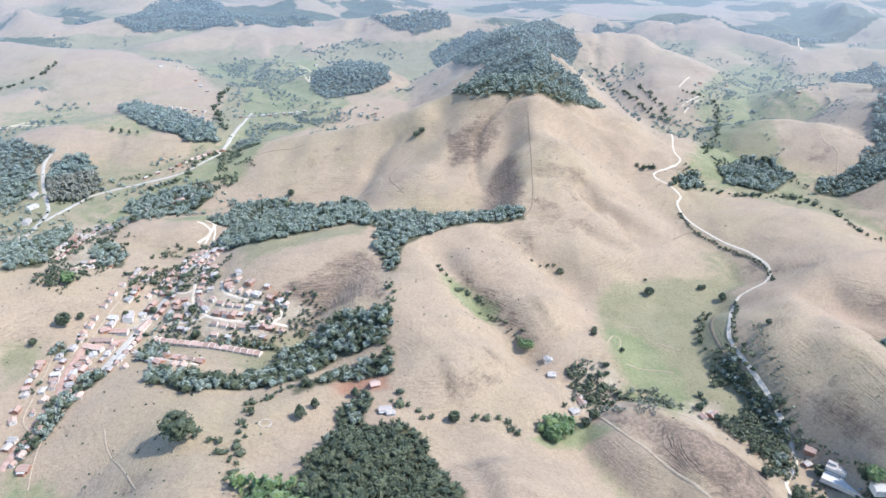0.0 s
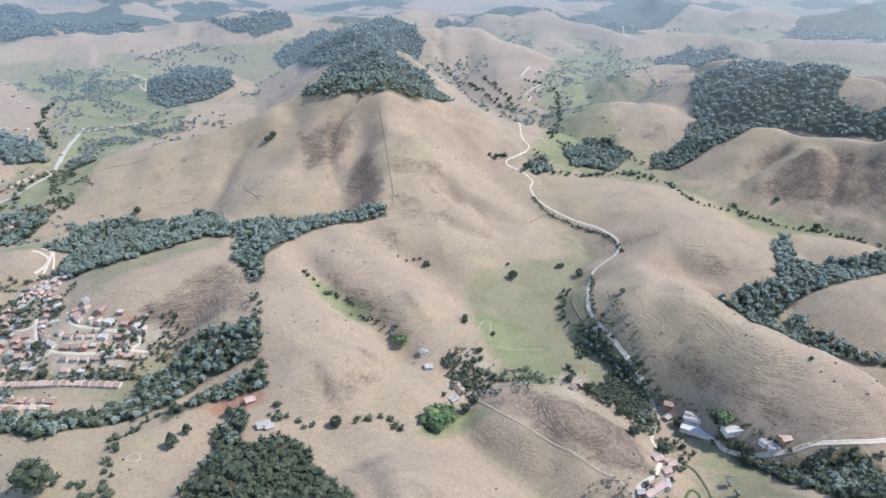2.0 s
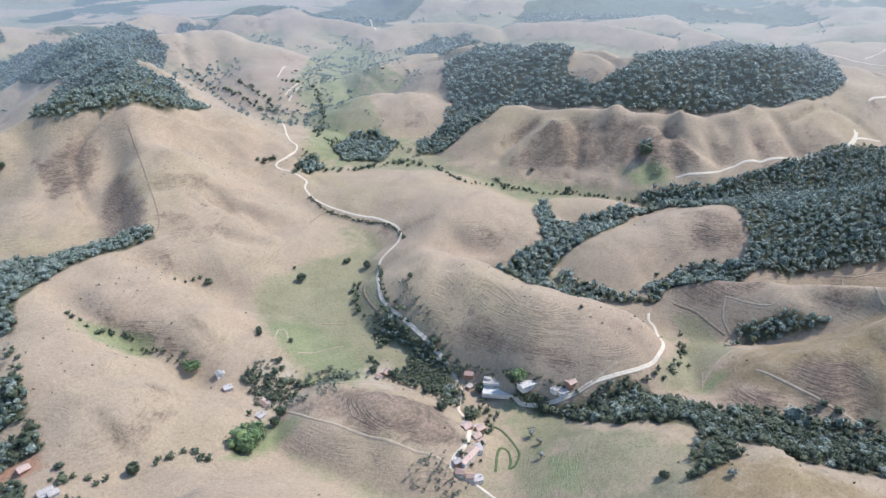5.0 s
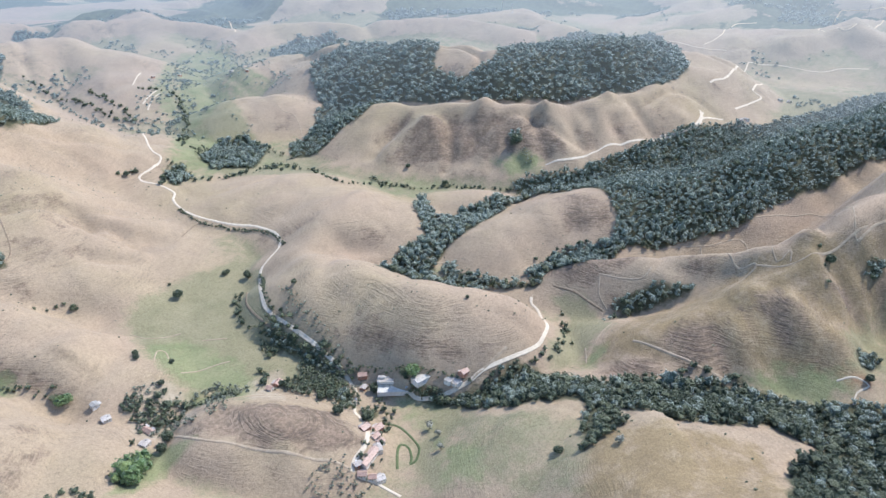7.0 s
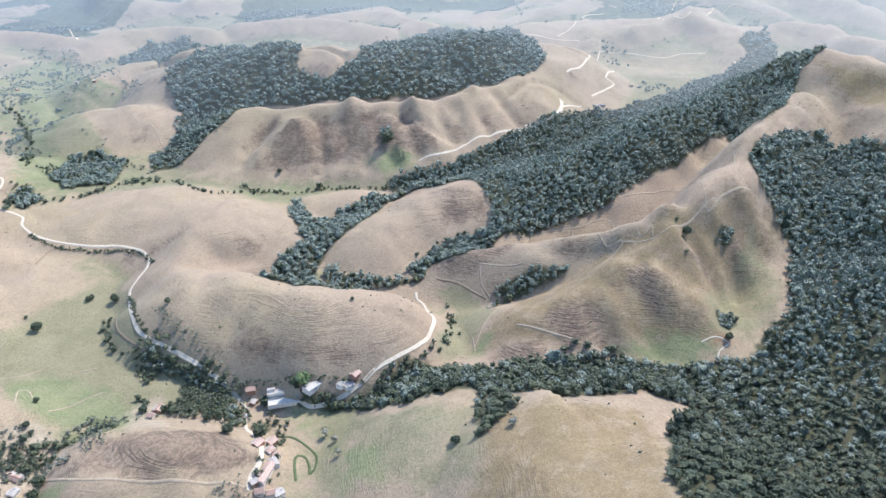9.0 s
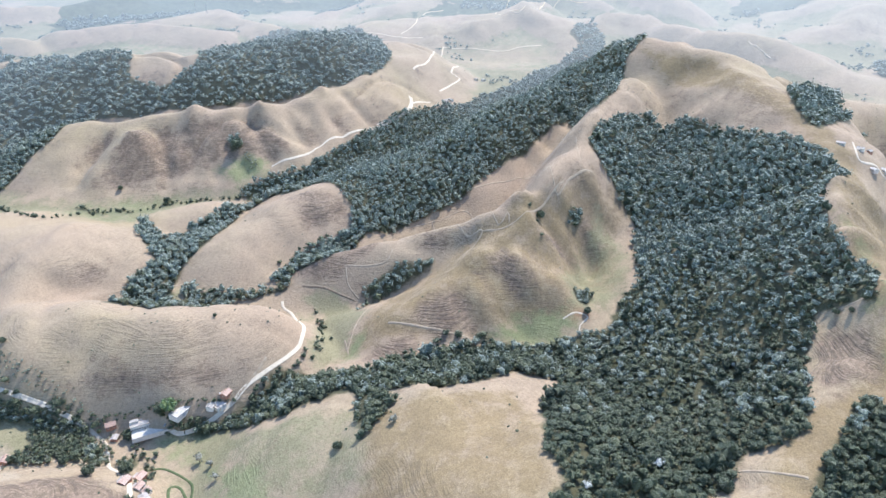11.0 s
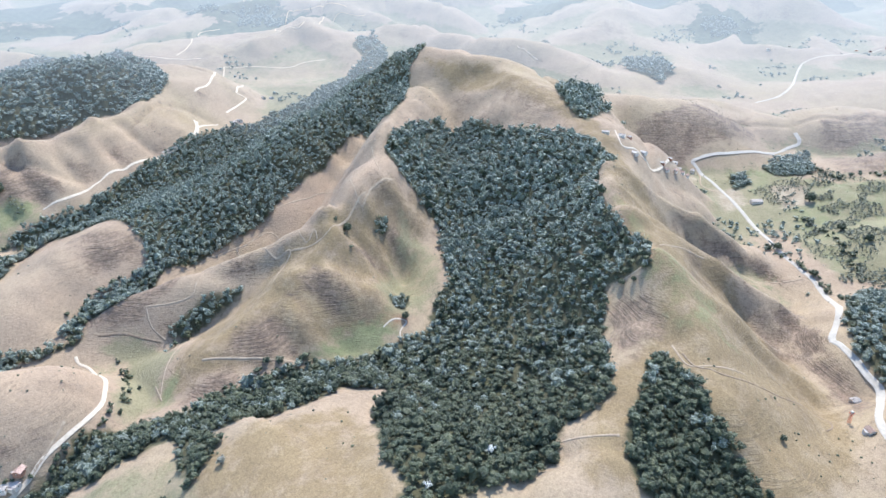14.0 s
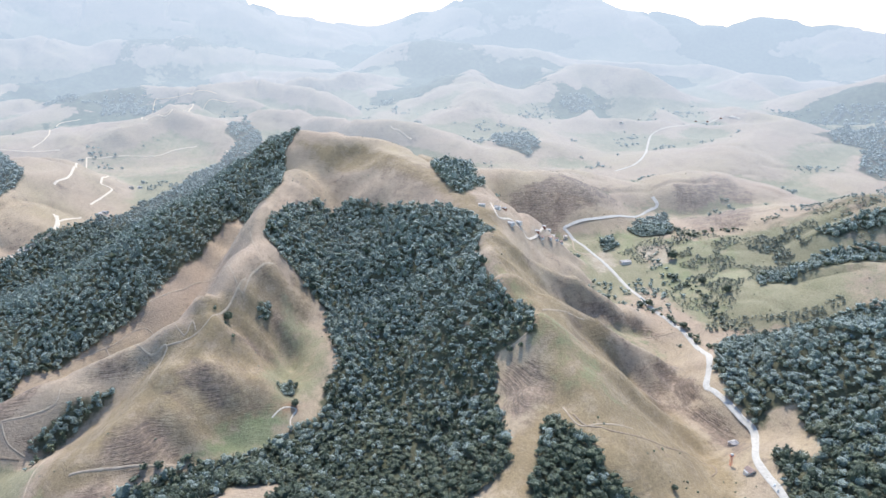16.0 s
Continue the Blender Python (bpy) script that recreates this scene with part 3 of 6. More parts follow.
# ---------------------------------------------------------------- the plan, in metres
WOODS = [  # kind, spacing of the trees, outline
    ("scrub", 7.5, [(1252, -379), (1292, -531), (1168, -604), (1036, -569), (897, -476), (891, -429), (1002, -421), (1126, -426)]),  # scrub
    ("scrub", 8.5, [(1205, -674), (1469, -1100), (1032, -792), (1068, -678), (1065, -591)]),  # scrub
    ("garden", 17, [(594, 1515), (801, 1891), (804, 1607), (714, 1549), (637, 1268), (635, 1079), (503, 1089), (456, 1175), (530, 1449)]),  # scrub
    ("garden", 17, [(547, 1616), (792, 1952), (937, 2174), (1019, 2095), (799, 1773), (591, 1379), (588, 1232), (459, 1182), (464, 1371)]),  # scrub
    ("garden", 16, [(-652, 1007), (-597, 1172), (-478, 1265), (-449, 1435), (-408, 1617), (-262, 1736), (-591, 2016), (-751, 2012), (-539, 1713), (-500, 1296), (-610, 1201), (-687, 1148)]),  # scrub
    ("garden", 15, [(-394, 693), (-408, 739), (-412, 861), (-371, 930), (-280, 851), (-262, 775), (-156, 744), (-160, 703), (-220, 682), (-341, 706), (-348, 645)]),  # gardens
    ("garden", 15, [(-540, 820), (-622, 1017), (-496, 1001), (-463, 912), (-465, 816), (-495, 756)]),  # gardens
    ("garden", 15, [(-409, 507), (-454, 638), (-445, 687), (-422, 723), (-415, 687), (-399, 594)]),  # gardens
    ("scrub", 8, [(147, 623), (201, 627), (237, 620), (265, 582), (210, 547), (174, 556), (145, 560), (136, 592)]),  # brush
    ("scrub", 8, [(278, 595), (330, 569), (348, 512), (319, 481), (300, 528), (276, 562)]),  # brush
    ("scrub", 8, [(229, 398), (259, 410), (289, 419), (287, 398), (246, 372), (222, 384)]),  # brush
    ("scrub", 8, [(358, 696), (363, 664), (358, 591), (358, 537), (352, 508), (346, 537), (344, 594), (344, 652)]),  # brush
    ("scrub", 7, [(208, 422), (245, 427), (269, 418), (252, 407), (222, 406)]),  # brush
    ("garden", 10, [(-617, 950), (-534, 1025), (-466, 949), (-445, 852), (-472, 749), (-514, 770)]),  # gardens
    ("garden", 10, [(-430, 815), (-404, 924), (-319, 927), (-263, 780), (-159, 764), (-137, 715), (-162, 697), (-226, 680), (-305, 696), (-380, 756)]),  # gardens
    ("garden", 10, [(-436, 581), (-416, 725), (-390, 780), (-367, 763), (-388, 624), (-397, 549)]),  # gardens
    ("garden", 9, [(-365, 1144), (-381, 1269), (-374, 1474), (-289, 1549), (-216, 1583), (-256, 1682), (-366, 1682), (-455, 1547), (-463, 1360), (-409, 1214), (-453, 1153), (-421, 1115)]),  # gardens
    ("garden", 11, [(-565, 1758), (-492, 1689), (-379, 1749), (-330, 1806), (-438, 2062), (-612, 2093), (-719, 1969), (-623, 1904)]),  # gardens
    ("garden", 12, [(404, 1131), (533, 1385), (578, 1610), (792, 1952), (778, 1757), (640, 1533), (572, 1321), (610, 1237), (459, 1118)]),  # gardens
    ("garden", 13, [(792, 1952), (1001, 2048), (945, 1840), (841, 1438), (794, 1512), (746, 1678)]),  # gardens
    ("garden", 16, [(-485, 1607), (-305, 1649), (-277, 1560), (-448, 1517)]),  # gardens
    ("garden", 16, [(-495, 1025), (-424, 1127), (-405, 1094), (-445, 999)]),  # gardens
    ("garden", 12, [(334, 537), (429, 427), (428, 416), (372, 464), (308, 420), (277, 379), (252, 397), (283, 419), (314, 494)]),  # gardens
    ("garden", 12, [(144, 631), (188, 629), (159, 549), (122, 562)]),  # gardens
    ("wood", 8, [(-376, 1002), (-349, 1061), (-301, 1102), (-209, 1067), (-156, 1088), (-106, 971), (-21, 979), (65, 969), (117, 950), (118, 931), (13, 899), (-13, 884), (-35, 856), (-54, 835), (-59, 777), (-73, 789), (-91, 853), (-90, 910), (-134, 920), (-196, 899), (-260, 869), (-309, 892), (-343, 935), (-332, 989)]),  # creek wood
    ("wood", 8, [(-59, 694), (-57, 644), (-82, 637), (-120, 636), (-143, 597), (-175, 582), (-209, 580), (-256, 567), (-313, 595), (-318, 621), (-216, 601), (-189, 638), (-184, 673), (-147, 692), (-108, 701)]),  # village grove
    ("wood", 8, [(-255, 690), (-207, 684), (-187, 680), (-191, 673), (-226, 678), (-283, 691), (-300, 701)]),  # road grove
    ("wood", 7, [(-57, 632), (-51, 590), (-107, 591), (-148, 562), (-153, 569), (-110, 611), (-75, 621)]),  # hill foot trees
    ("wood", 7, [(-49, 518), (-19, 509), (-14, 479), (1, 447), (27, 394), (19, 337), (-120, 345), (-110, 381), (-117, 436), (-111, 480), (-99, 504), (-101, 541), (-89, 561), (-75, 569), (-68, 556), (-76, 523), (-70, 513)]),  # front wood
    ("bright", 8, [(-160, 407), (-151, 421), (-119, 426), (-102, 381), (-123, 362), (-152, 378)]),  # front wood
    ("far", 9, [(-46, 2230), (26, 2326), (121, 2413), (287, 2114), (548, 2570), (620, 2524), (346, 1970), (368, 1925), (238, 1622), (276, 1610), (301, 1507), (305, 1305), (227, 1233), (175, 1233), (115, 1234), (55, 1240), (15, 1286), (64, 1617), (99, 1670), (36, 1845)]),  # summit wood
    ("far", 9, [(-346, 1798), (-353, 2046), (-285, 2144), (-179, 2107), (-143, 1844), (-210, 1769), (-288, 1710)]),  # knoll wood
    ("far", 11, [(-1070, 2356), (-1083, 2663), (-1026, 2924), (-901, 2953), (-696, 2434), (-862, 2413), (-973, 2313)]),  # far wood
    ("far", 11, [(-251, 2466), (-162, 2424), (8, 2529), (26, 2420), (-85, 2335), (-177, 2373)]),  # far wood
    ("bare", 6, [(-756, 1608), (-736, 1647), (-635, 1588), (-505, 1459), (-464, 1395), (-508, 1358), (-580, 1399), (-669, 1457)]),  # plantation
    ("bare", 6, [(-752, 1251), (-736, 1285), (-698, 1297), (-622, 1187), (-608, 1116), (-677, 1108)]),  # plantation
    ("garden", 9, [(-442, 1441), (-393, 1554), (-302, 1630), (-234, 1641), (-230, 1541), (-307, 1505), (-380, 1436), (-344, 1200), (-380, 1223)]),  # valley trees
    ("garden", 11, [(-724, 1943), (-600, 2053), (-399, 2026), (-336, 1808), (-443, 1784), (-568, 1815)]),  # valley trees
    ("wood", 8, [(496, 1192), (573, 1276), (624, 1269), (640, 1197), (566, 1119), (500, 1141)]),  # upvalley trees
    ("wood", 8, [(412, 1163), (455, 1170), (450, 1128), (409, 1113)]),  # upvalley trees
    ("far", 9.5, [(871, 1404), (954, 1439), (1015, 1436), (1370, 1751), (1069, 1255), (1089, 1191), (1026, 1143), (1026, 1057), (1098, 1026), (1593, 1395), (1715, 1319), (1929, 1284), (1788, 1039), (1443, 793), (1340, 712), (1227, 704), (1217, 787), (1132, 839), (1042, 913), (985, 1017), (923, 1141), (795, 1093), (746, 1103), (705, 1094), (666, 1103), (638, 1121), (675, 1177), (723, 1182), (811, 1268), (844, 1337)]),  # forest hill
    ("far", 7.6, [(839, 735), (877, 702), (918, 665), (997, 646), (1119, 622), (1291, 582), (1428, 539), (1590, 492), (1784, 446), (1999, 403), (1380, 196), (1326, 217), (1170, 200), (1069, 210), (1149, 273), (1089, 299), (1037, 312), (971, 348), (913, 364), (866, 391), (827, 420), (792, 439), (774, 465), (777, 487), (803, 501), (830, 543), (869, 633), (849, 687), (824, 711)]),  # spur forest
    ("far", 8.5, [(997, 199), (1083, 175), (1165, 141), (1170, 95), (1134, 57), (1087, 11), (1055, -38), (1010, -96), (967, -118), (941, -131), (879, -104), (848, -92), (802, -104), (760, -113), (729, -124), (752, -97), (727, -71), (799, -49), (753, -26), (829, 10), (790, 33), (891, 72), (835, 93), (905, 113), (935, 145), (942, 172), (971, 198)]),  # bowl forest upper
    ("far", 8.5, [(835, 93), (891, 72), (790, 33), (829, 10), (753, -26), (799, -49), (727, -71), (752, -97), (729, -124), (704, -143), (659, -141), (667, -117), (668, -98), (637, -96), (625, -70), (672, -42), (653, -11), (698, 28), (667, 60), (682, 95), (723, 96), (763, 81)]),  # bowl forest middle
    ("wood", 8, [(637, -96), (584, -88), (527, -93), (489, -86), (473, -61), (460, -45), (424, -38), (405, -19), (375, 23), (352, 43), (343, 77), (376, 69), (402, 88), (444, 106), (494, 122), (551, 116), (539, 160), (631, 154), (665, 118), (682, 95), (667, 60), (698, 28), (653, -11), (672, -42), (625, -70)]),  # bowl forest lower
    ("wood", 8, [(551, 116), (539, 160), (496, 185), (458, 244), (457, 271), (457, 314), (462, 382), (479, 385), (505, 317), (550, 275), (590, 241), (615, 203), (631, 154)]),  # stream forest
    ("wood", 7, [(455, 295), (454, 269), (432, 240), (394, 243), (384, 248), (419, 270)]),  # field strip
    ("wood", 6.5, [(539, -126), (558, -144), (529, -159), (496, -171), (470, -182), (448, -198), (420, -214), (382, -127), (401, -104), (430, -92), (456, -97), (497, -112)]),  # triangle wood
    ("wood", 8, [(377, 458), (388, 450), (409, 420), (428, 397), (467, 393), (492, 381), (480, 343), (482, 298), (503, 266), (537, 254), (479, 212), (462, 266), (457, 282), (448, 314), (427, 333), (410, 353), (399, 412), (383, 444)]),  # hamlet trees
    ("wood", 8, [(459, 624), (542, 684), (597, 687), (616, 719), (654, 779), (693, 795), (655, 731), (707, 713), (775, 704), (869, 684), (849, 568), (843, 677), (783, 686), (663, 646), (607, 648), (574, 640), (483, 559), (479, 585)]),  # gully trees
    ("wood", 7, [(477, 548), (584, 625), (581, 589), (596, 557), (637, 502), (629, 501), (585, 550)]),  # gully trees
    ("wood", 7, [(640, 532), (696, 525), (755, 490), (782, 466), (733, 493), (687, 516), (640, 509)]),  # gully trees
    ("wood", 7, [(621, 391), (671, 381), (690, 362), (709, 332), (688, 343), (661, 373)]),  # gully trees
    ("wood", 9, [(740, -378), (826, -450), (841, -538), (842, -598), (826, -655), (782, -734), (500, -516), (391, -397), (433, -329), (474, -332), (548, -354), (521, -382), (544, -401), (614, -411), (627, -393), (604, -376), (630, -375), (670, -368)]),  # hillside forest
    ("wood", 9, [(995, -557), (1054, -690), (1023, -787), (1002, -839), (876, -741), (906, -704), (948, -635), (962, -553)]),  # hillside trees
    ("wood", 9, [(1098, -709), (1089, -824), (1081, -885), (1041, -861), (1054, -803), (1070, -731)]),  # hillside trees
    ("far", 10, [(1227, -54), (1804, -182), (1206, -134), (1353, -201), (1060, -98), (1114, -66)]),  # saddle wood
    ("far", 12, [(2116, -279), (2136, -373), (1910, -391), (1844, -347), (1952, -277)]),  # saddle wood
    ("far", 13, [(1937, 480), (2115, 465), (2047, 401), (1864, 429)]),  # far wood
    ("far", 13, [(1884, -1165), (1991, -1446), (1500, -1122), (1602, -1121), (1762, -1237)]),  # far wood
    ("far", 11, [(1053, 1905), (1179, 1947), (1278, 1881), (1008, 1459), (950, 1505)]),  # far wood
    ("wood", 8, [(1352, -479), (1383, -564), (1248, -522), (1286, -469)]),  # road trees
    ("wood", 8, [(1252, -379), (1281, -421), (1225, -415), (1199, -376)]),  # road trees
    ("wood", 9, [(-928, 1404), (-829, 1342), (-765, 1302), (-778, 1257), (-716, 1147), (-729, 1097), (-743, 1072)]),  # left trees
    ("wood", 9, [(-629, 886), (-606, 929), (-602, 1008), (-574, 977), (-536, 823), (-568, 792)]),  # left trees
    ("wood", 9, [(-505, 888), (-491, 927), (-450, 890), (-444, 848), (-469, 845)]),  # left trees
    ("wood", 9, [(-534, 1071), (-514, 1129), (-457, 1165), (-391, 1112), (-416, 1066), (-474, 1016)]),  # left trees
    ("wood", 7, [(-397, 585), (-388, 622), (-363, 628), (-374, 593), (-386, 564)]),  # road hedge
    ("wood", 7, [(-348, 652), (-347, 692), (-322, 676), (-317, 637)]),  # village trees
    ("wood", 7, [(-449, 658), (-442, 679), (-428, 667), (-428, 646)]),  # village trees
    ("scrub", 8, [(152, 649), (183, 653), (182, 630), (153, 621), (137, 630)]),  # farm trees
    ("scrub", 7, [(316, 626), (340, 600), (348, 550), (336, 524), (312, 524), (309, 569)]),  # creek thicket
    ("wood", 5, [(821, 184), (836, 186), (852, 176), (843, 171), (826, 177)]),  # thicket
    ("wood", 5.5, [(717, 147), (745, 141), (733, 127), (709, 127), (702, 139)]),  # thicket
    ("wood", 6, [(671, 389), (690, 375), (702, 349), (721, 329), (708, 331), (685, 356), (664, 377), (648, 393), (654, 401)]),  # thicket
    ("wood", 6, [(901, 800), (913, 786), (898, 773), (889, 787)]),  # thicket
    ("scrub", 7, [(884, 774), (901, 758), (884, 734), (864, 748)]),  # thicket
    ("wood", 6, [(718, 507), (759, 485), (771, 483), (794, 454), (756, 465), (677, 460), (666, 487), (664, 518)]),  # thicket
    ("wood", 5.5, [(377, 463), (392, 450), (405, 425), (431, 408), (465, 404), (480, 400), (487, 377), (446, 377), (403, 372), (400, 414), (378, 454)]),  # hamlet and road trees
    ("wood", 5, [(315, 514), (333, 520), (334, 507), (317, 493), (312, 503)]),  # hamlet and road trees
    ("garden", 7, [(314, 666), (335, 611), (349, 547), (338, 525), (311, 521), (300, 588), (295, 635)]),  # hamlet and road trees
    ("wood", 5, [(324, 482), (335, 479), (334, 463), (320, 457), (318, 466)]),  # hamlet and road trees
    ("wood", 5, [(319, 664), (327, 650), (330, 610), (339, 572), (348, 536), (340, 540), (328, 578), (317, 629)]),  # hamlet and road trees
    ("garden", 6, [(283, 575), (317, 571), (332, 533), (316, 518), (292, 538)]),  # hamlet and road trees
    ("garden", 6, [(127, 642), (153, 641), (184, 618), (182, 577), (162, 593), (141, 606)]),  # hamlet and road trees
    ("bright", 6, [(92, 529), (108, 548), (127, 560), (141, 549), (119, 528), (97, 517)]),  # hamlet and road trees
    ("wood", 6, [(-413, 512), (-409, 527), (-398, 588), (-384, 596), (-382, 552), (-390, 511), (-399, 492)]),  # hamlet and road trees
    ("scrub", 7, [(1192, -526), (1160, -642), (1131, -780), (1030, -728), (994, -564), (965, -466), (1071, -425)]),  # valley slope scrub
    ("scrub", 7, [(873, -428), (902, -465), (875, -524), (871, -625), (828, -603), (838, -492)]),  # valley slope scrub
    ("wood", 6, [(1305, -453), (1349, -507), (1310, -540), (1247, -510), (1262, -467)]),  # valley slope scrub
]
BELTS = [  # half width, spacing, size, line
    # Low roadside scrub, added to stand in for the dark bank shadow.
    (1.5, 2.5, 2.4, [(381, 1034), (386, 978), (409, 933), (435, 890), (444, 843), (436, 808)]),
    (1.5, 3, 2.4, [(380, 777), (348, 711), (335, 667)]),
    (1.5, 3, 2.4, [(349, 545), (365, 517), (380, 487), (400, 455), (425, 419)]),
    (5, 5, 5, [(333, 671), (334, 619), (342, 577), (347, 542), (352, 523)]),
    (4, 5, 4, [(340, 773), (314, 705), (319, 648), (327, 605)]),
    (3, 6, 4, [(-188, 544), (-182, 495), (-176, 444), (-171, 417)]),
    (3, 6, 4, [(-188, 544), (-171, 562), (-150, 575), (-108, 599)]),
    (3, 6, 4, [(-223, 494), (-201, 475), (-188, 466)]),
    (3, 7, 4, [(-65, 755), (-61, 701), (-62, 651), (-56, 615)]),
    (4, 6, 4, [(-3, 797), (12, 773), (40, 751), (66, 718), (85, 699), (93, 681)]),
    (3, 7, 4, [(126, 860), (157, 849), (160, 840)]),
    (4, 6, 5, [(234, 575), (204, 594), (184, 614), (174, 635)]),
    (4, 6, 5, [(280, 608), (280, 571), (300, 547), (314, 525)]),
    (3, 7, 4, [(10, 534), (26, 530), (54, 532), (74, 516)]),
    (4, 7, 5, [(-47, 566), (-40, 545), (-12, 531)]),
    (3, 7, 4, [(691, 939), (722, 861), (769, 818), (797, 769), (827, 727)]),
    (3, 7, 4, [(640, 1057), (618, 945), (679, 915), (721, 874)]),
    (4, 8, 5, [(491, 1260), (578, 1433), (626, 1594), (579, 1662)]),
    (4, 8, 5, [(486, 1743), (506, 1623), (515, 1550)]),
    (4, 8, 5, [(393, 1860), (446, 1743), (478, 1593), (506, 1548)]),
    (3, 7, 4, [(833, 422), (774, 465), (728, 517), (671, 536)]),
    (4, 7, 4, [(612, 443), (553, 396), (483, 389)]),
    (3, 8, 4, [(791, 223), (768, 208)]),
    (3, 10, 5, [(975, -366), (931, -386), (873, -405), (799, -410)]),
    (4, 8, 5, [(1080, -460), (987, -469), (894, -464), (861, -457)]),
    (4, 9, 5, [(1306, -534), (1223, -546), (1227, -594), (1190, -635)]),
    (4, 8, 5, [(-529, 1139), (-471, 1205), (-477, 1275), (-431, 1359)]),
    (4, 9, 5, [(-344, 827), (-352, 782), (-396, 821), (-407, 796)]),
    (3, 8, 4, [(-417, 892), (-405, 924), (-374, 930), (-315, 911)]),
    (3, 8, 4, [(-302, 708), (-330, 706), (-282, 689)]),
    (4, 9, 5, [(-1109, 1730), (-1069, 1763), (-1032, 1816), (-1028, 1875)]),
    (5, 9, 6, [(-557, 1775), (-538, 1610), (-473, 1475)]),
    (4, 8, 5, [(392, 1123), (422, 1150), (448, 1146)]),
    (4, 9, 5, [(346, 1172), (374, 1168)]),
    (4, 9, 5, [(444, 1119), (505, 1101), (601, 1106), (628, 1060)]),
    (4, 8, 5, [(533, 292), (580, 260), (616, 220)]),
]
TREES = {}  # kind of tree: x, y, height
TREES["broad"] = TREES.get("broad", []) + [(-235, 483, 22), (276, 810, 9), (370, 800, 7), (349, 825, 5), (180, 699, 5), (184, 644, 5), (-260, 1109, 8), (12, 531, 8), (155, 563, 8), (-497, 768, 7), (-451, 704, 12), (-438, 719, 6), (-470, 668, 7), (-394, 741, 5), (-365, 753, 7), (-311, 744, 8), (-294, 701, 7), (-489, 1005, 8), (-496, 918, 10), (145, 553, 7), (11, 532, 7), (316, 456, 9), (381, 475, 9), (356, 497, 8), (354, 826, 5), (369, 795, 6), (304, 523, 6), (295, 477, 8), (380, 267, 5), (481, 482, 3)]
TREES["broad"] = TREES.get("broad", []) + [(894, 779, 14), (767, 827, 8), (755, 912, 6), (370, 673, 5), (609, 1263, 9), (660, -113, 5), (655, -124, 4), (381, 271, 4), (691, 124, 6), (790, 214, 8), (964, -380, 8), (882, -403, 7), (714, 137, 4), (832, 177, 5), (1139, -482, 12), (1020, -487, 9), (489, -234, 4), (663, -133, 5), (670, -119, 4), (966, -503, 9), (593, 1075, 5), (354, 1167, 7), (-158, 1059, 9), (-49, 1204, 8), (-39, 1209, 8), (182, 708, 5), (278, 839, 3), (210, 678, 4)]
TREES["cone"] = TREES.get("cone", []) + [(-135, 524, 13), (-124, 542, 10), (-88, 566, 9), (-683, 1396, 9), (-664, 1393, 8), (-644, 1383, 8), (-625, 1379, 7)]
TREES["bright"] = TREES.get("bright", []) + [(95, 677, 9), (108, 522, 10), (-478, 779, 12), (100, 676, 8), (109, 521, 9), (386, 468, 11)]
TREES["bare"] = TREES.get("bare", []) + [(358, 410, 8), (355, 393, 6), (340, 374, 6), (404, 226, 6), (406, 225, 5)]
TREES["white"] = TREES.get("white", []) + [(422, 11, 13), (375, 54, 9), (616, -35, 7), (583, -80, 6), (785, 32, 6)]
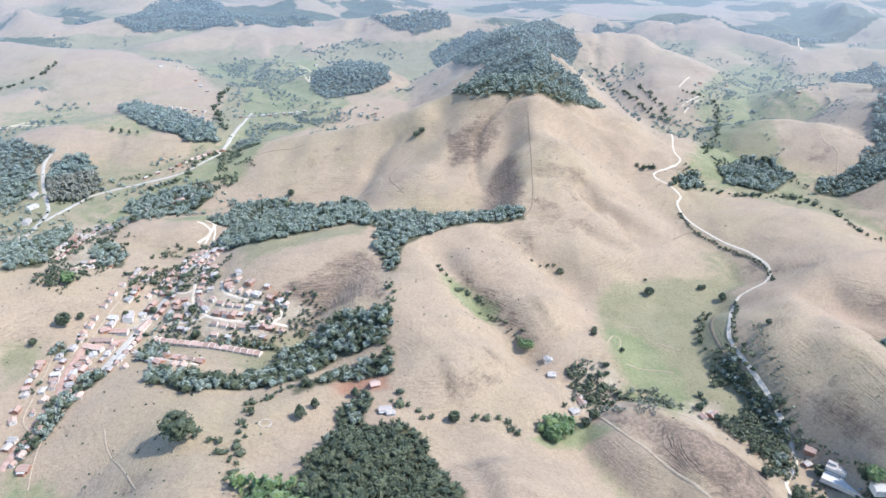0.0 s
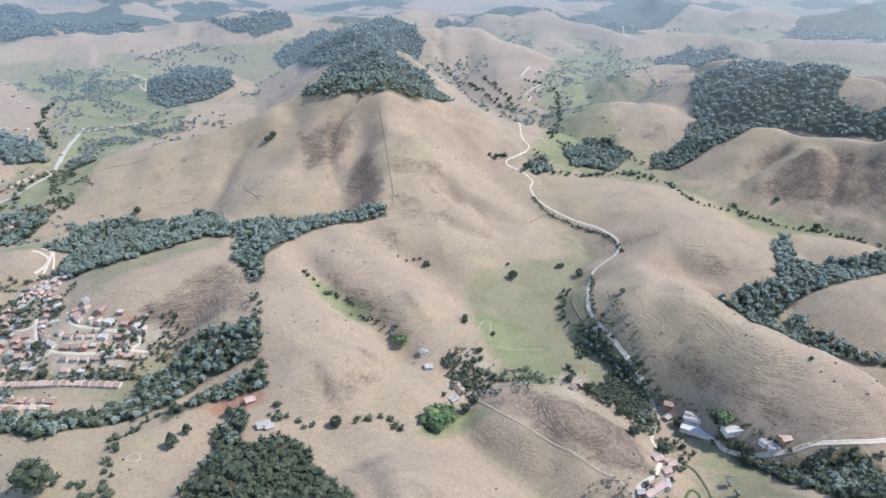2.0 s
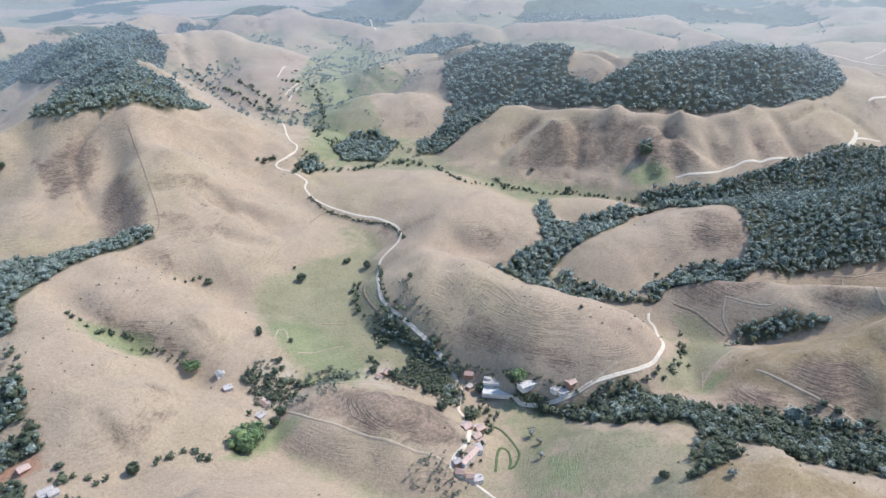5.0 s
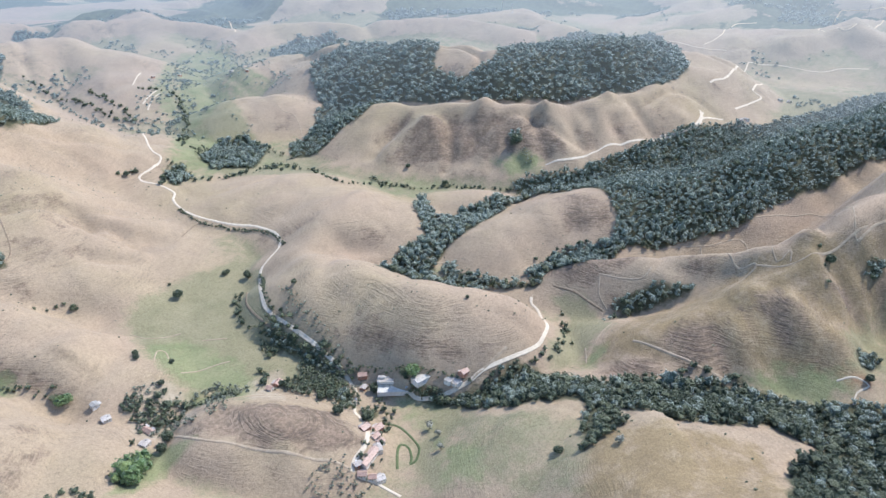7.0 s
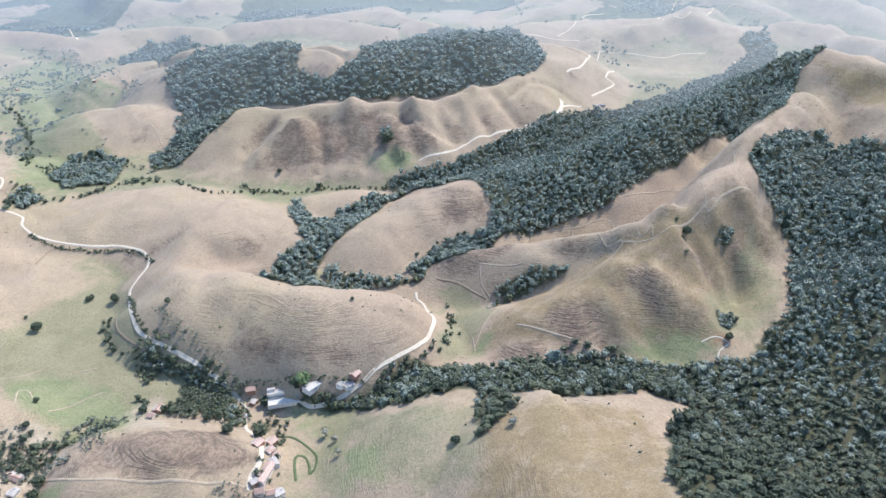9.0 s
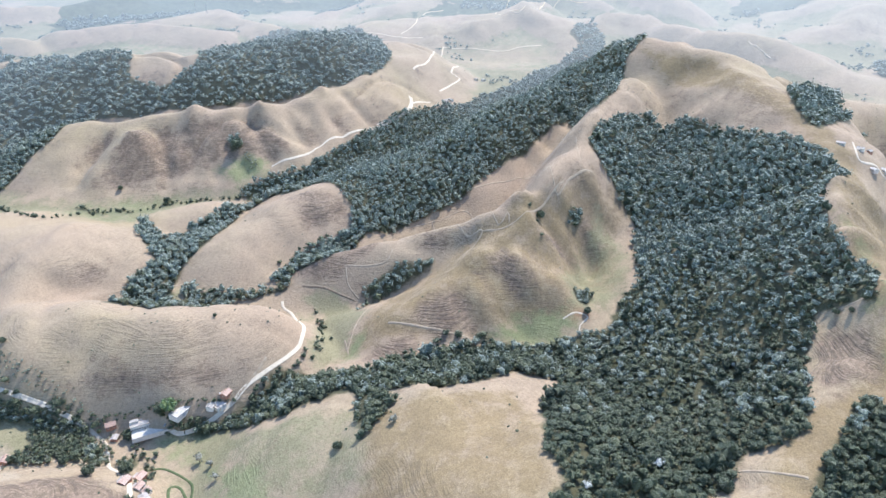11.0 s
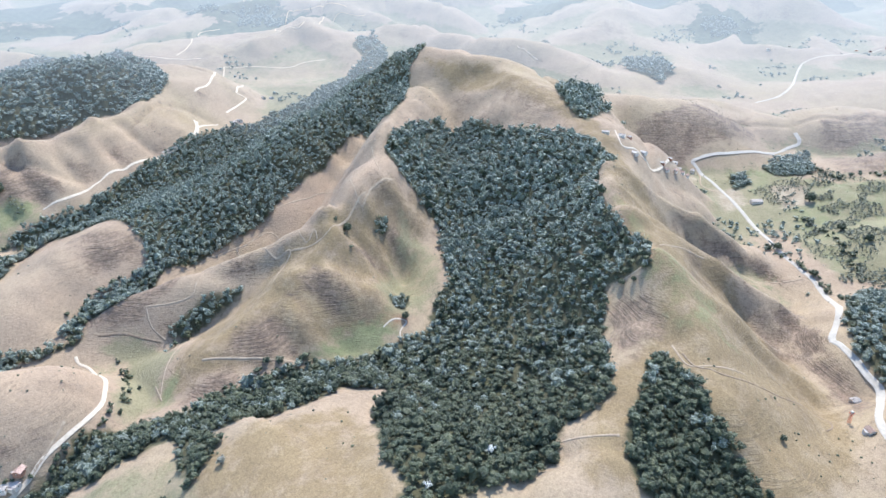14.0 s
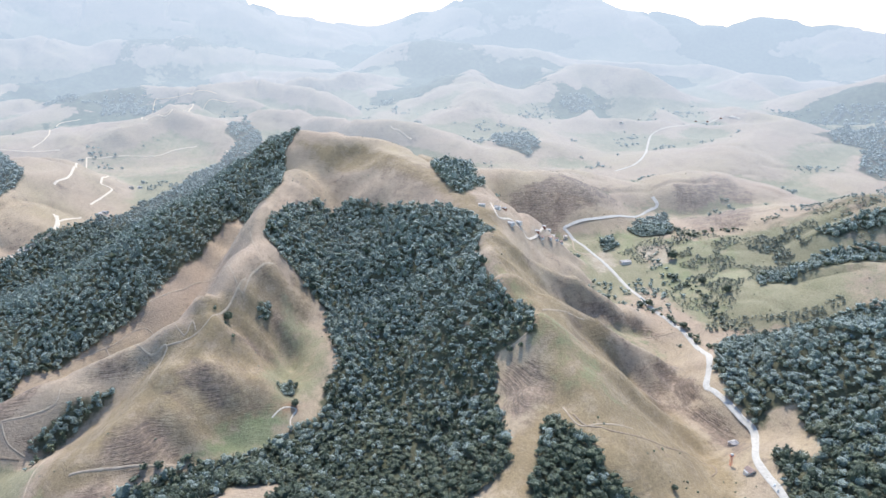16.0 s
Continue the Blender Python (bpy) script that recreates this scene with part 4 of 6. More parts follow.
ROADS = [  # name, surface, width, line
    ("ditch", "ditch", 2.2, [(299, 389), (313, 406), (323, 413), (326, 405), (319, 392), (313, 387)]),
    ("ditch", "ditch", 2.2, [(329, 449), (338, 437), (338, 417), (333, 397), (319, 386), (312, 387)]),
    ("field_track", "track", 1.4, [(197, 767), (212, 745), (246, 737)]),
    ("field_track", "track", 1.4, [(193, 686), (206, 708), (213, 703), (210, 687)]),
    ("field_track", "track", 1.4, [(258, 706), (282, 691)]),
    ("field_track", "track", 1.4, [(210, 657), (250, 652), (264, 648)]),
    ("dirt_road", "dirt", 3.4, [(259, 405), (269, 413), (288, 422), (306, 443), (312, 461), (318, 482), (337, 506), (344, 520), (346, 545), (342, 587), (335, 634), (332, 670), (338, 697), (363, 750), (384, 785), (407, 799), (430, 814), (445, 837), (447, 865), (438, 906), (413, 944), (392, 991), (385, 1033), (387, 1068), (398, 1089), (387, 1124), (370, 1157), (401, 1176), (427, 1199), (428, 1248), (489, 1450)]),
    ("dirt_road", "dirt", 2.6, [(550, 1568), (580, 1606), (604, 1621)]),
    ("dirt_road", "dirt", 3.1, [(377, 464), (380, 452), (397, 435), (422, 421), (440, 416), (469, 406), (499, 401), (526, 406), (561, 428), (596, 469), (602, 486), (611, 495)]),
    ("dirt_road", "dirt", 2.6, [(262, 398), (274, 385), (280, 361)]),
    ("field_track", "track", 2.1, [(159, 565), (169, 571), (186, 572), (209, 566), (253, 552), (293, 540), (312, 523), (312, 499), (316, 479)]),
    ("field_track", "track", 2.4, [(159, 565), (171, 527), (190, 500), (212, 468), (234, 440), (252, 419), (259, 408)]),
    ("field_track", "track", 1.9, [(422, 421), (442, 416), (462, 414), (474, 414)]),
    ("field_track", "track", 1.9, [(581, 580), (583, 625), (574, 648), (577, 662), (594, 664)]),
    ("dirt_road", "dirt", 3.1, [(899, 715), (930, 684), (1002, 664), (1087, 632), (1144, 610), (1211, 607), (1261, 628)]),
    ("field_track", "track", 1.5, [(630, 374), (585, 371), (549, 362)]),
    ("field_track", "track", 1.9, [(443, -46), (442, -70), (445, -90)]),
    ("field_track", "track", 1.5, [(573, -152), (546, -161), (546, -182), (554, -216)]),
    ("village_road", "dirt", 2.6, [(1049, -141), (1010, -148), (1022, -172), (1017, -184), (1046, -215), (1258, -304)]),
    ("main_road", "paved", 5.8, [(451, -330), (485, -331), (542, -338), (585, -359), (612, -371), (634, -366), (659, -362), (683, -357), (695, -354), (732, -373), (783, -393), (852, -401), (904, -393), (957, -382), (1014, -379), (1119, -368), (1205, -351), (1275, -328), (1288, -321), (1297, -337), (1320, -391), (1364, -470), (1414, -536), (1424, -556), (1451, -554)]),
    ("main_road", "paved", 5.8, [(1737, -556), (1779, -623), (1865, -677), (2083, -765), (2147, -806), (2167, -888), (2201, -1018), (2125, -1066)]),
    ("field_track", "track", 2.1, [(1278, -324), (1250, -329), (1209, -323), (1184, -340)]),
    ("far_road", "paved", 6.1, [(-628, 860), (-639, 944), (-650, 1018), (-663, 1075), (-720, 1171), (-763, 1257), (-767, 1301), (-762, 1313)]),
    ("far_road", "paved", 6.1, [(-647, 1030), (-626, 1106), (-607, 1145), (-540, 1193), (-481, 1236), (-449, 1328), (-450, 1400), (-455, 1519), (-455, 1620)]),
    ("dirt_road", "dirt", 2.6, [(-345, 930), (-351, 972), (-360, 995), (-375, 1003)]),
    ("dirt_road", "dirt", 2.6, [(-974, 1462), (-915, 1489), (-846, 1494)]),
    ("dirt_road", "dirt", 2.6, [(-420, 2049), (-381, 2009), (-354, 1839)]),
    ("fire_break", "path", 1.9, [(146, 1186), (144, 1124), (140, 1048), (133, 963), (118, 936)]),
    ("field_track", "path", 1.9, [(-82, 1139), (-89, 1092), (-62, 1032)]),
    ("field_track", "path", 1.9, [(-342, 1198), (-355, 1229), (-322, 1249), (-255, 1241)]),
    ("field_track", "path", 2.1, [(344, 945), (374, 973), (397, 968)]),
    ("creek", "path", 1.9, [(351, 767), (328, 722), (322, 679), (324, 643), (330, 611)]),
    ("field_track", "track", 1.6, [(927, 359), (967, 324), (986, 284), (834, 211), (865, 197), (912, 176)]),
    ("field_track", "track", 1.4, [(817, 424), (853, 386), (889, 347), (766, 268), (774, 253), (762, 246)]),
    ("field_track", "track", 1.7, [(846, 392), (755, 310), (751, 279), (739, 281), (726, 285), (702, 285)]),
    ("field_track", "track", 1.5, [(670, 435), (682, 404), (693, 386), (709, 386)]),
    ("field_track", "track", 1.5, [(670, 434), (654, 422), (646, 403)]),
    ("field_track", "track", 1.9, [(580, 325), (584, 307), (593, 273), (597, 247), (606, 229)]),
    ("field_track", "track", 1.4, [(851, 202), (817, 212), (794, 219), (764, 234), (754, 259), (750, 277)]),
    ("field_track", "track", 1.4, [(973, 219), (924, 203), (901, 193)]),
    ("field_track", "path", 1.9, [(638, 481), (642, 448), (642, 423), (643, 407)]),
    ("field_track", "track", 1.4, [(564, 374), (544, 357)]),
    ("dirt_road", "dirt", 1.5, [(671, 147), (684, 135), (687, 122), (672, 127), (657, 124)]),
    ("field_track", "path", 1.7, [(560, -159), (544, -168), (540, -185), (538, -200), (545, -231), (552, -256), (570, -298), (545, -300), (534, -290)]),
    ("field_track", "track", 1.3, [(664, -108), (664, -123), (665, -134)]),
    ("field_track", "track", 1.5, [(880, -348), (874, -373), (877, -387)]),
    ("field_track", "track", 1.3, [(718, -159), (756, -195), (767, -223)]),
    ("dirt_road", "dirt", 3.3, [(1354, 669), (1453, 676), (1774, 785)]),
    ("dirt_road", "dirt", 2.6, [(1774, 785), (1801, 702), (1815, 619), (1846, 591), (1880, 541)]),
    ("dirt_road", "dirt", 3.3, [(1111, 627), (1144, 612), (1181, 604), (1233, 617), (1260, 633)]),
    ("dirt_road", "dirt", 3.3, [(1229, 615), (1267, 614), (1295, 602)]),
    ("dirt_road", "dirt", 3.0, [(1357, 609), (1410, 608), (1471, 610), (1468, 630)]),
    ("dirt_road", "dirt", 3.0, [(1468, 630), (1624, 677)]),
    ("dirt_road", "dirt", 3.3, [(2039, 732), (2425, 827), (2473, 810), (2454, 736), (2443, 616)]),
    ("dirt_road", "dirt", 2.6, [(2047, 726), (2025, 643), (2384, 643), (2392, 539)]),
    ("dirt_road", "dirt", 2.6, [(1777, 1019), (1772, 931), (1799, 858)]),
    ("dirt_road", "dirt", 2.6, [(1797, 924), (1898, 928), (2175, 1040), (2279, 1006)]),
    ("dirt_road", "dirt", 3.3, [(1824, 452), (1795, 424), (1790, 379)]),
    ("dirt_road", "dirt", 2.6, [(1998, 24), (1967, -8), (1936, -34)]),
    ("dirt_road", "dirt", 3.3, [(552, 1597), (575, 1618), (603, 1636)]),
    ("dirt_road", "dirt", 3.0, [(572, 1697), (594, 1727), (618, 1762)]),
    ("dirt_road", "dirt", 3.0, [(1267, 2598), (1151, 2324), (1048, 2092)]),
    ("field_track", "track", 2.1, [(729, 1311), (726, 1285), (739, 1259), (723, 1213), (705, 1175)]),
    ("dirt_road", "dirt", 2.6, [(-947, 1481), (-909, 1505), (-826, 1457)]),
    ("dirt_road", "dirt", 2.6, [(-414, 2017), (-370, 1869), (-349, 1826)]),
    ("dirt_road", "dirt", 3.3, [(-384, 994), (-371, 988), (-358, 973), (-358, 942)]),
    ("field_track", "track", 2.5, [(-669, 1815), (-613, 1768), (-499, 1772)]),
    ("dirt_road", "dirt", 4.0, [(-369, 943), (-358, 962), (-357, 995)]),
    ("field_track", "track", 1.7, [(-371, 597), (-384, 572), (-390, 532), (-382, 491), (-374, 467)]),
    ("field_track", "track", 1.5, [(-327, 527), (-312, 499), (-281, 464), (-254, 430)]),
    ("village_road", "paved", 7.0, [(-375, 627), (-375, 702), (-363, 764), (-347, 819), (-346, 875), (-336, 922)]),
    ("village_street", "red", 7.5, [(-411, 489), (-407, 533), (-402, 581), (-405, 597), (-414, 634), (-417, 678)]),
    ("village_street", "red", 5.0, [(-417, 678), (-391, 694), (-373, 701)]),
    ("village_street", "dirt", 3.4, [(-332, 838), (-325, 794), (-316, 761), (-294, 735), (-257, 720), (-215, 719), (-187, 715)]),
    ("village_street", "dirt", 3.4, [(-290, 799), (-278, 773), (-243, 752), (-210, 740), (-197, 729), (-208, 718)]),
    ("village_street", "dirt", 3.4, [(-345, 731), (-308, 729), (-293, 733)]),
    ("village_street", "track", 2.0, [(-418, 679), (-413, 732), (-408, 802), (-410, 854)]),
    ("village_street", "dirt", 2.8, [(-357, 791), (-333, 786), (-324, 794)]),
    ("village_street", "dirt", 2.8, [(-547, 856), (-544, 904), (-548, 977), (-506, 996)]),
    ("village_street", "dirt", 2.8, [(-499, 816), (-482, 842), (-460, 863)]),
    ("village_street", "dirt", 2.8, [(-333, 665), (-305, 644), (-270, 634)]),
    ("village_street", "track", 2.0, [(-402, 533), (-421, 550), (-428, 586), (-436, 625), (-442, 655)]),
]
COVER = [  # kind, strength, outline
    ("lush", 0.6, [(-752, 2058), (-385, 2142), (-221, 1679), (-324, 1451), (-354, 1202), (-363, 1153), (-457, 1164), (-528, 1010), (-575, 1019), (-486, 1252), (-454, 1491), (-514, 1779)]),
    ("lush", 0.55, [(393, 1125), (541, 1391), (588, 1645), (845, 2058), (996, 2031), (822, 1594), (857, 1485), (800, 1494), (652, 1395), (572, 1353), (578, 1271), (627, 1174), (456, 1106)]),
    ("brown", 0.5, [(1178, -614), (1200, -768), (1437, -1081), (1091, -952), (979, -879), (1035, -795), (1068, -678), (1054, -578)]),
    ("brown", 0.6, [(1345, -217), (1469, -360), (1500, -472), (1399, -469), (1304, -325), (1120, -199)]),
    ("brown", 0.6, [(1462, -600), (1544, -727), (1435, -781), (1206, -654), (1213, -563), (1390, -579)]),
    ("gold", 0.65, [(1341, 202), (1314, 72), (1162, -69), (1007, -146), (885, -176), (907, -240), (759, -263), (685, -317), (559, -322), (483, -303), (419, -234), (388, -51), (521, -81), (561, -119), (629, -142), (712, -119), (797, -111), (934, -103), (1070, -64), (1217, 48), (1288, 156)]),
    ("gold", 0.5, [(658, 250), (765, 200), (935, 154), (1120, 104), (1031, 62), (887, 119), (724, 142), (655, 182)]),
    ("gold", 0.6, [(414, 260), (445, 225), (501, 147), (454, 104), (365, 74), (314, 93), (312, 215)]),
    ("green", 0.5, [(386, 367), (425, 301), (446, 244), (388, 239), (342, 206), (318, 278)]),
    ("lush", 0.35, [(1264, -383), (1310, -536), (1178, -614), (1054, -578), (903, -479), (896, -433), (1016, -426), (1138, -431)]),
    ("green", 0.45, [(1178, -614), (1200, -768), (1452, -1091), (827, -656), (847, -541), (843, -458), (971, -497)]),
    ("green", 0.9, [(598, 1525), (810, 1911), (917, 1828), (717, 1556), (640, 1274), (646, 1089), (692, 940), (505, 1104), (460, 1182), (538, 1465)]),
    ("green", 0.8, [(-659, 1018), (-604, 1185), (-484, 1279), (-453, 1448), (-410, 1633), (-265, 1754), (-595, 2029), (-770, 2064), (-544, 1727), (-504, 1308), (-616, 1214), (-694, 1160)]),
    ("green", 0.9, [(207, 808), (278, 839), (388, 852), (381, 779), (336, 692), (328, 651), (332, 599), (347, 548), (327, 526), (262, 579), (206, 623), (196, 671), (195, 760)]),
    ("lush", 1.0, [(86, 514), (106, 529), (118, 560), (149, 556), (167, 530), (141, 528), (113, 514)]),
    ("lush", 0.9, [(-3, 783), (33, 772), (62, 739), (66, 717), (39, 726), (15, 737)]),
    ("lush", 0.8, [(187, 635), (231, 604), (274, 586), (235, 549), (194, 598)]),
    ("green", 0.9, [(365, 480), (383, 447), (405, 416), (386, 367), (368, 381), (338, 374), (312, 325), (298, 332), (306, 379), (343, 407), (361, 440)]),
    ("lush", 0.9, [(350, 387), (354, 337), (326, 304), (314, 341)]),
    ("green", 0.9, [(519, 394), (608, 434), (624, 468), (646, 439), (616, 370), (577, 374), (535, 359), (507, 378)]),
    ("lush", 0.8, [(568, 368), (577, 354), (538, 338), (528, 354)]),
    ("lush", 0.9, [(616, 221), (630, 209), (657, 177), (669, 146), (640, 151), (622, 192)]),
    ("green", 0.6, [(725, 173), (811, 166), (882, 160), (855, 103), (750, 87), (704, 112), (683, 143)]),
    ("green", 0.6, [(763, 881), (871, 686), (822, 720), (725, 825)]),
    ("lush", 0.9, [(-216, 619), (-194, 657), (-180, 669), (-181, 627), (-207, 610)]),
    ("lush", 0.9, [(-447, 1015), (-355, 1049), (-310, 1056), (-342, 1003), (-430, 999)]),
    ("green", 0.8, [(-504, 662), (-456, 681), (-448, 624), (-462, 584)]),
    ("green", 0.8, [(-563, 936), (-511, 914), (-468, 789), (-523, 816)]),
    ("green", 0.7, [(-293, 891), (-181, 908), (-102, 927), (-113, 878), (-203, 852), (-262, 811)]),
    ("lush", 0.7, [(851, 798), (891, 741), (882, 707), (839, 747)]),
    ("green", 0.8, [(1127, -467), (1133, -549), (989, -470), (903, -479), (883, -435), (968, -417)]),
    ("lush", 0.9, [(648, 203), (682, 149), (683, 125), (640, 150), (630, 189)]),
    ("lush", 0.36, [(665, -125), (724, -173), (652, -208), (580, -242), (586, -157)]),
    ("lush", 0.4, [(822, -97), (826, -128), (742, -146), (654, -154), (606, -175), (577, -161), (634, -144), (708, -134)]),
    ("lush", 0.8, [(-120, 424), (-166, 425), (-153, 393), (-103, 386)]),
    ("lush", 0.5, [(-1015, 1564), (-851, 1624), (-575, 1414), (-610, 1359), (-962, 1466)]),
    ("green", 0.6, [(381, 410), (425, 301), (368, 282), (320, 305), (332, 344)]),
    ("red", 1.0, [(-114, 579), (-84, 595), (-60, 587), (-56, 569), (-81, 574), (-104, 566)]),
    ("pale", 0.9, [(152, 641), (182, 652), (199, 624), (186, 572), (154, 573), (132, 579), (135, 611)]),
    ("pale", 0.8, [(264, 596), (301, 597), (259, 527), (235, 549)]),
    ("pale", 1.0, [(348, 491), (381, 463), (380, 468), (375, 478), (357, 503)]),
    ("red", 0.9, [(676, 148), (695, 118), (684, 119), (672, 146)]),
    ("pale", 0.9, [(1218, -441), (1206, -496), (1130, -484), (1124, -436)]),
    ("pale", 0.8, [(-216, 711), (-193, 708), (-196, 691), (-222, 690)]),
    ("pale", 0.7, [(-300, 806), (-283, 800), (-271, 744), (-299, 754), (-322, 799)]),
    ("red", 1.0, [(-220, 764), (-201, 758), (-203, 746), (-215, 749)]),
    ("pale", 0.7, [(-394, 700), (-383, 779), (-369, 920), (-261, 767), (-157, 745), (-165, 707), (-223, 695), (-293, 699), (-353, 699)]),
    ("pale", 0.7, [(-547, 828), (-623, 1017), (-523, 1021), (-494, 943), (-481, 786)]),
    ("pale", 0.8, [(1058, -213), (1275, -320), (1221, -317), (1035, -214)]),
    # Island hill: brown scrub, its shaded side put into the colour too.
    ("brown", 0.8, [(170, 544), (206, 559), (257, 513), (297, 483), (286, 423), (256, 427), (221, 462), (192, 503)]),
    ("brown", 0.8, [(5, 1173), (65, 1208), (104, 1195), (72, 1126), (15, 1109)]),
    ("brown", 0.8, [(58, 1002), (70, 1069), (107, 1090), (122, 1058), (118, 963), (97, 955)]),
    ("brown", 0.7, [(-203, 767), (-136, 808), (-83, 796), (-69, 719), (-155, 729), (-191, 743)]),
    ("brown", 0.7, [(583, 312), (649, 277), (647, 249), (612, 222), (586, 267)]),
    ("brown", 0.7, [(589, -96), (642, -135), (600, -148), (535, -106)]),
    ("brown", 0.6, [(388, 580), (412, 491), (460, 419), (417, 444), (378, 528)]),
    ("brown", 0.6, [(721, 953), (853, 974), (924, 865), (971, 768), (934, 687), (815, 848)]),
    ("brown", 0.5, [(688, 248), (724, 216), (697, 174), (663, 198)]),
    # Ridge flank: brown slope, also painted for the dark gully shadow stripes.
    ("brown", 0.6, [(749, -290), (718, -329), (628, -353), (602, -352), (658, -328), (694, -270)]),
    ("brown", 0.6, [(826, -158), (931, -289), (865, -387), (903, -319), (877, -193)]),
    ("brown", 0.8, [(753, -304), (815, -352), (696, -347), (677, -340), (699, -316), (731, -311)]),
    ("brown", 0.8, [(677, -321), (670, -343), (631, -356), (584, -355), (554, -331), (631, -327)]),
    ("brown", 0.7, [(918, -321), (912, -353), (866, -378), (876, -342)]),
    ("brown", 0.7, [(848, -166), (909, -223), (906, -240), (889, -204)]),
    ("brown", 0.75, [(635, -96), (649, -115), (628, -138), (610, -142), (587, -148), (570, -128), (552, -101), (592, -93)]),
    ("brown", 0.75, [(700, 253), (717, 237), (688, 196), (678, 183), (663, 202), (678, 229)]),
    ("brown", 0.75, [(766, 213), (785, 199), (789, 172), (794, 157), (773, 170), (762, 199)]),
    ("brown", 0.8, [(837, 186), (858, 168), (846, 146), (821, 134), (801, 147), (824, 164)]),
    ("brown", 0.8, [(587, 309), (631, 291), (652, 272), (634, 255), (608, 237), (597, 268)]),
    ("brown", 0.75, [(524, 336), (559, 319), (579, 294), (561, 278), (505, 300)]),
    ("brown", 0.75, [(662, 523), (706, 509), (752, 481), (716, 403), (681, 420), (655, 439), (641, 483)]),
    ("brown", 0.7, [(739, 365), (747, 330), (748, 299), (725, 327), (712, 353)]),
    ("brown", 0.6, [(786, 612), (811, 577), (816, 519), (776, 486), (734, 545)]),
    ("brown", 0.75, [(877, 951), (899, 924), (837, 864), (822, 880)]),
    ("brown", 0.7, [(900, 899), (898, 865), (839, 813), (835, 832)]),
    ("brown", 0.75, [(961, 800), (958, 768), (915, 709), (907, 728)]),
    ("brown", 0.6, [(986, 727), (1012, 709), (987, 668), (963, 684)]),
    ("brown", 0.6, [(1052, 696), (1080, 684), (1053, 645), (1026, 651)]),
    ("brown", 0.6, [(821, 1042), (860, 1015), (830, 981), (779, 1016)]),
    ("lush", 0.8, [(869, 782), (889, 766), (902, 724), (882, 716), (852, 764)]),
    ("brown", 0.85, [(-5, 1179), (35, 1193), (85, 1213), (93, 1177), (63, 1142), (24, 1126)]),
    ("brown", 0.85, [(90, 1116), (115, 1130), (124, 1001), (112, 948), (55, 957), (71, 1054)]),
    ("brown", 0.6, [(-166, 813), (-109, 843), (-76, 806), (-69, 717), (-110, 721), (-154, 778)]),
    ("brown", 0.6, [(362, 584), (391, 543), (406, 481), (404, 462), (378, 506), (365, 551)]),
    ("lush", 0.7, [(187, 725), (246, 726), (270, 647), (268, 575), (203, 629), (194, 665)]),
    ("gold", 0.6, [(520, 369), (667, 363), (748, 291), (833, 210), (921, 180), (904, 139), (777, 94), (679, 123), (608, 231)]),
    ("brown", 0.75, [(18, 802), (62, 758), (93, 715), (106, 683), (96, 682), (72, 721), (22, 769)]),
    ("brown", 0.75, [(177, 561), (209, 546), (249, 509), (286, 488), (286, 447), (249, 435), (212, 468), (185, 516)]),
    ("lush", 0.5, [(177, 636), (216, 631), (254, 590), (223, 550), (196, 616)]),
    ("green", 0.9, [(1290, -432), (1192, -557), (1156, -797), (830, -610), (861, -503), (871, -436), (1049, -408)]),
    ("pale", 0.7, [(1193, -336), (1209, -387), (1143, -389), (1099, -337)]),
    ("lush", 0.5, [(1161, -445), (1160, -504), (1043, -498), (994, -425)]),
]
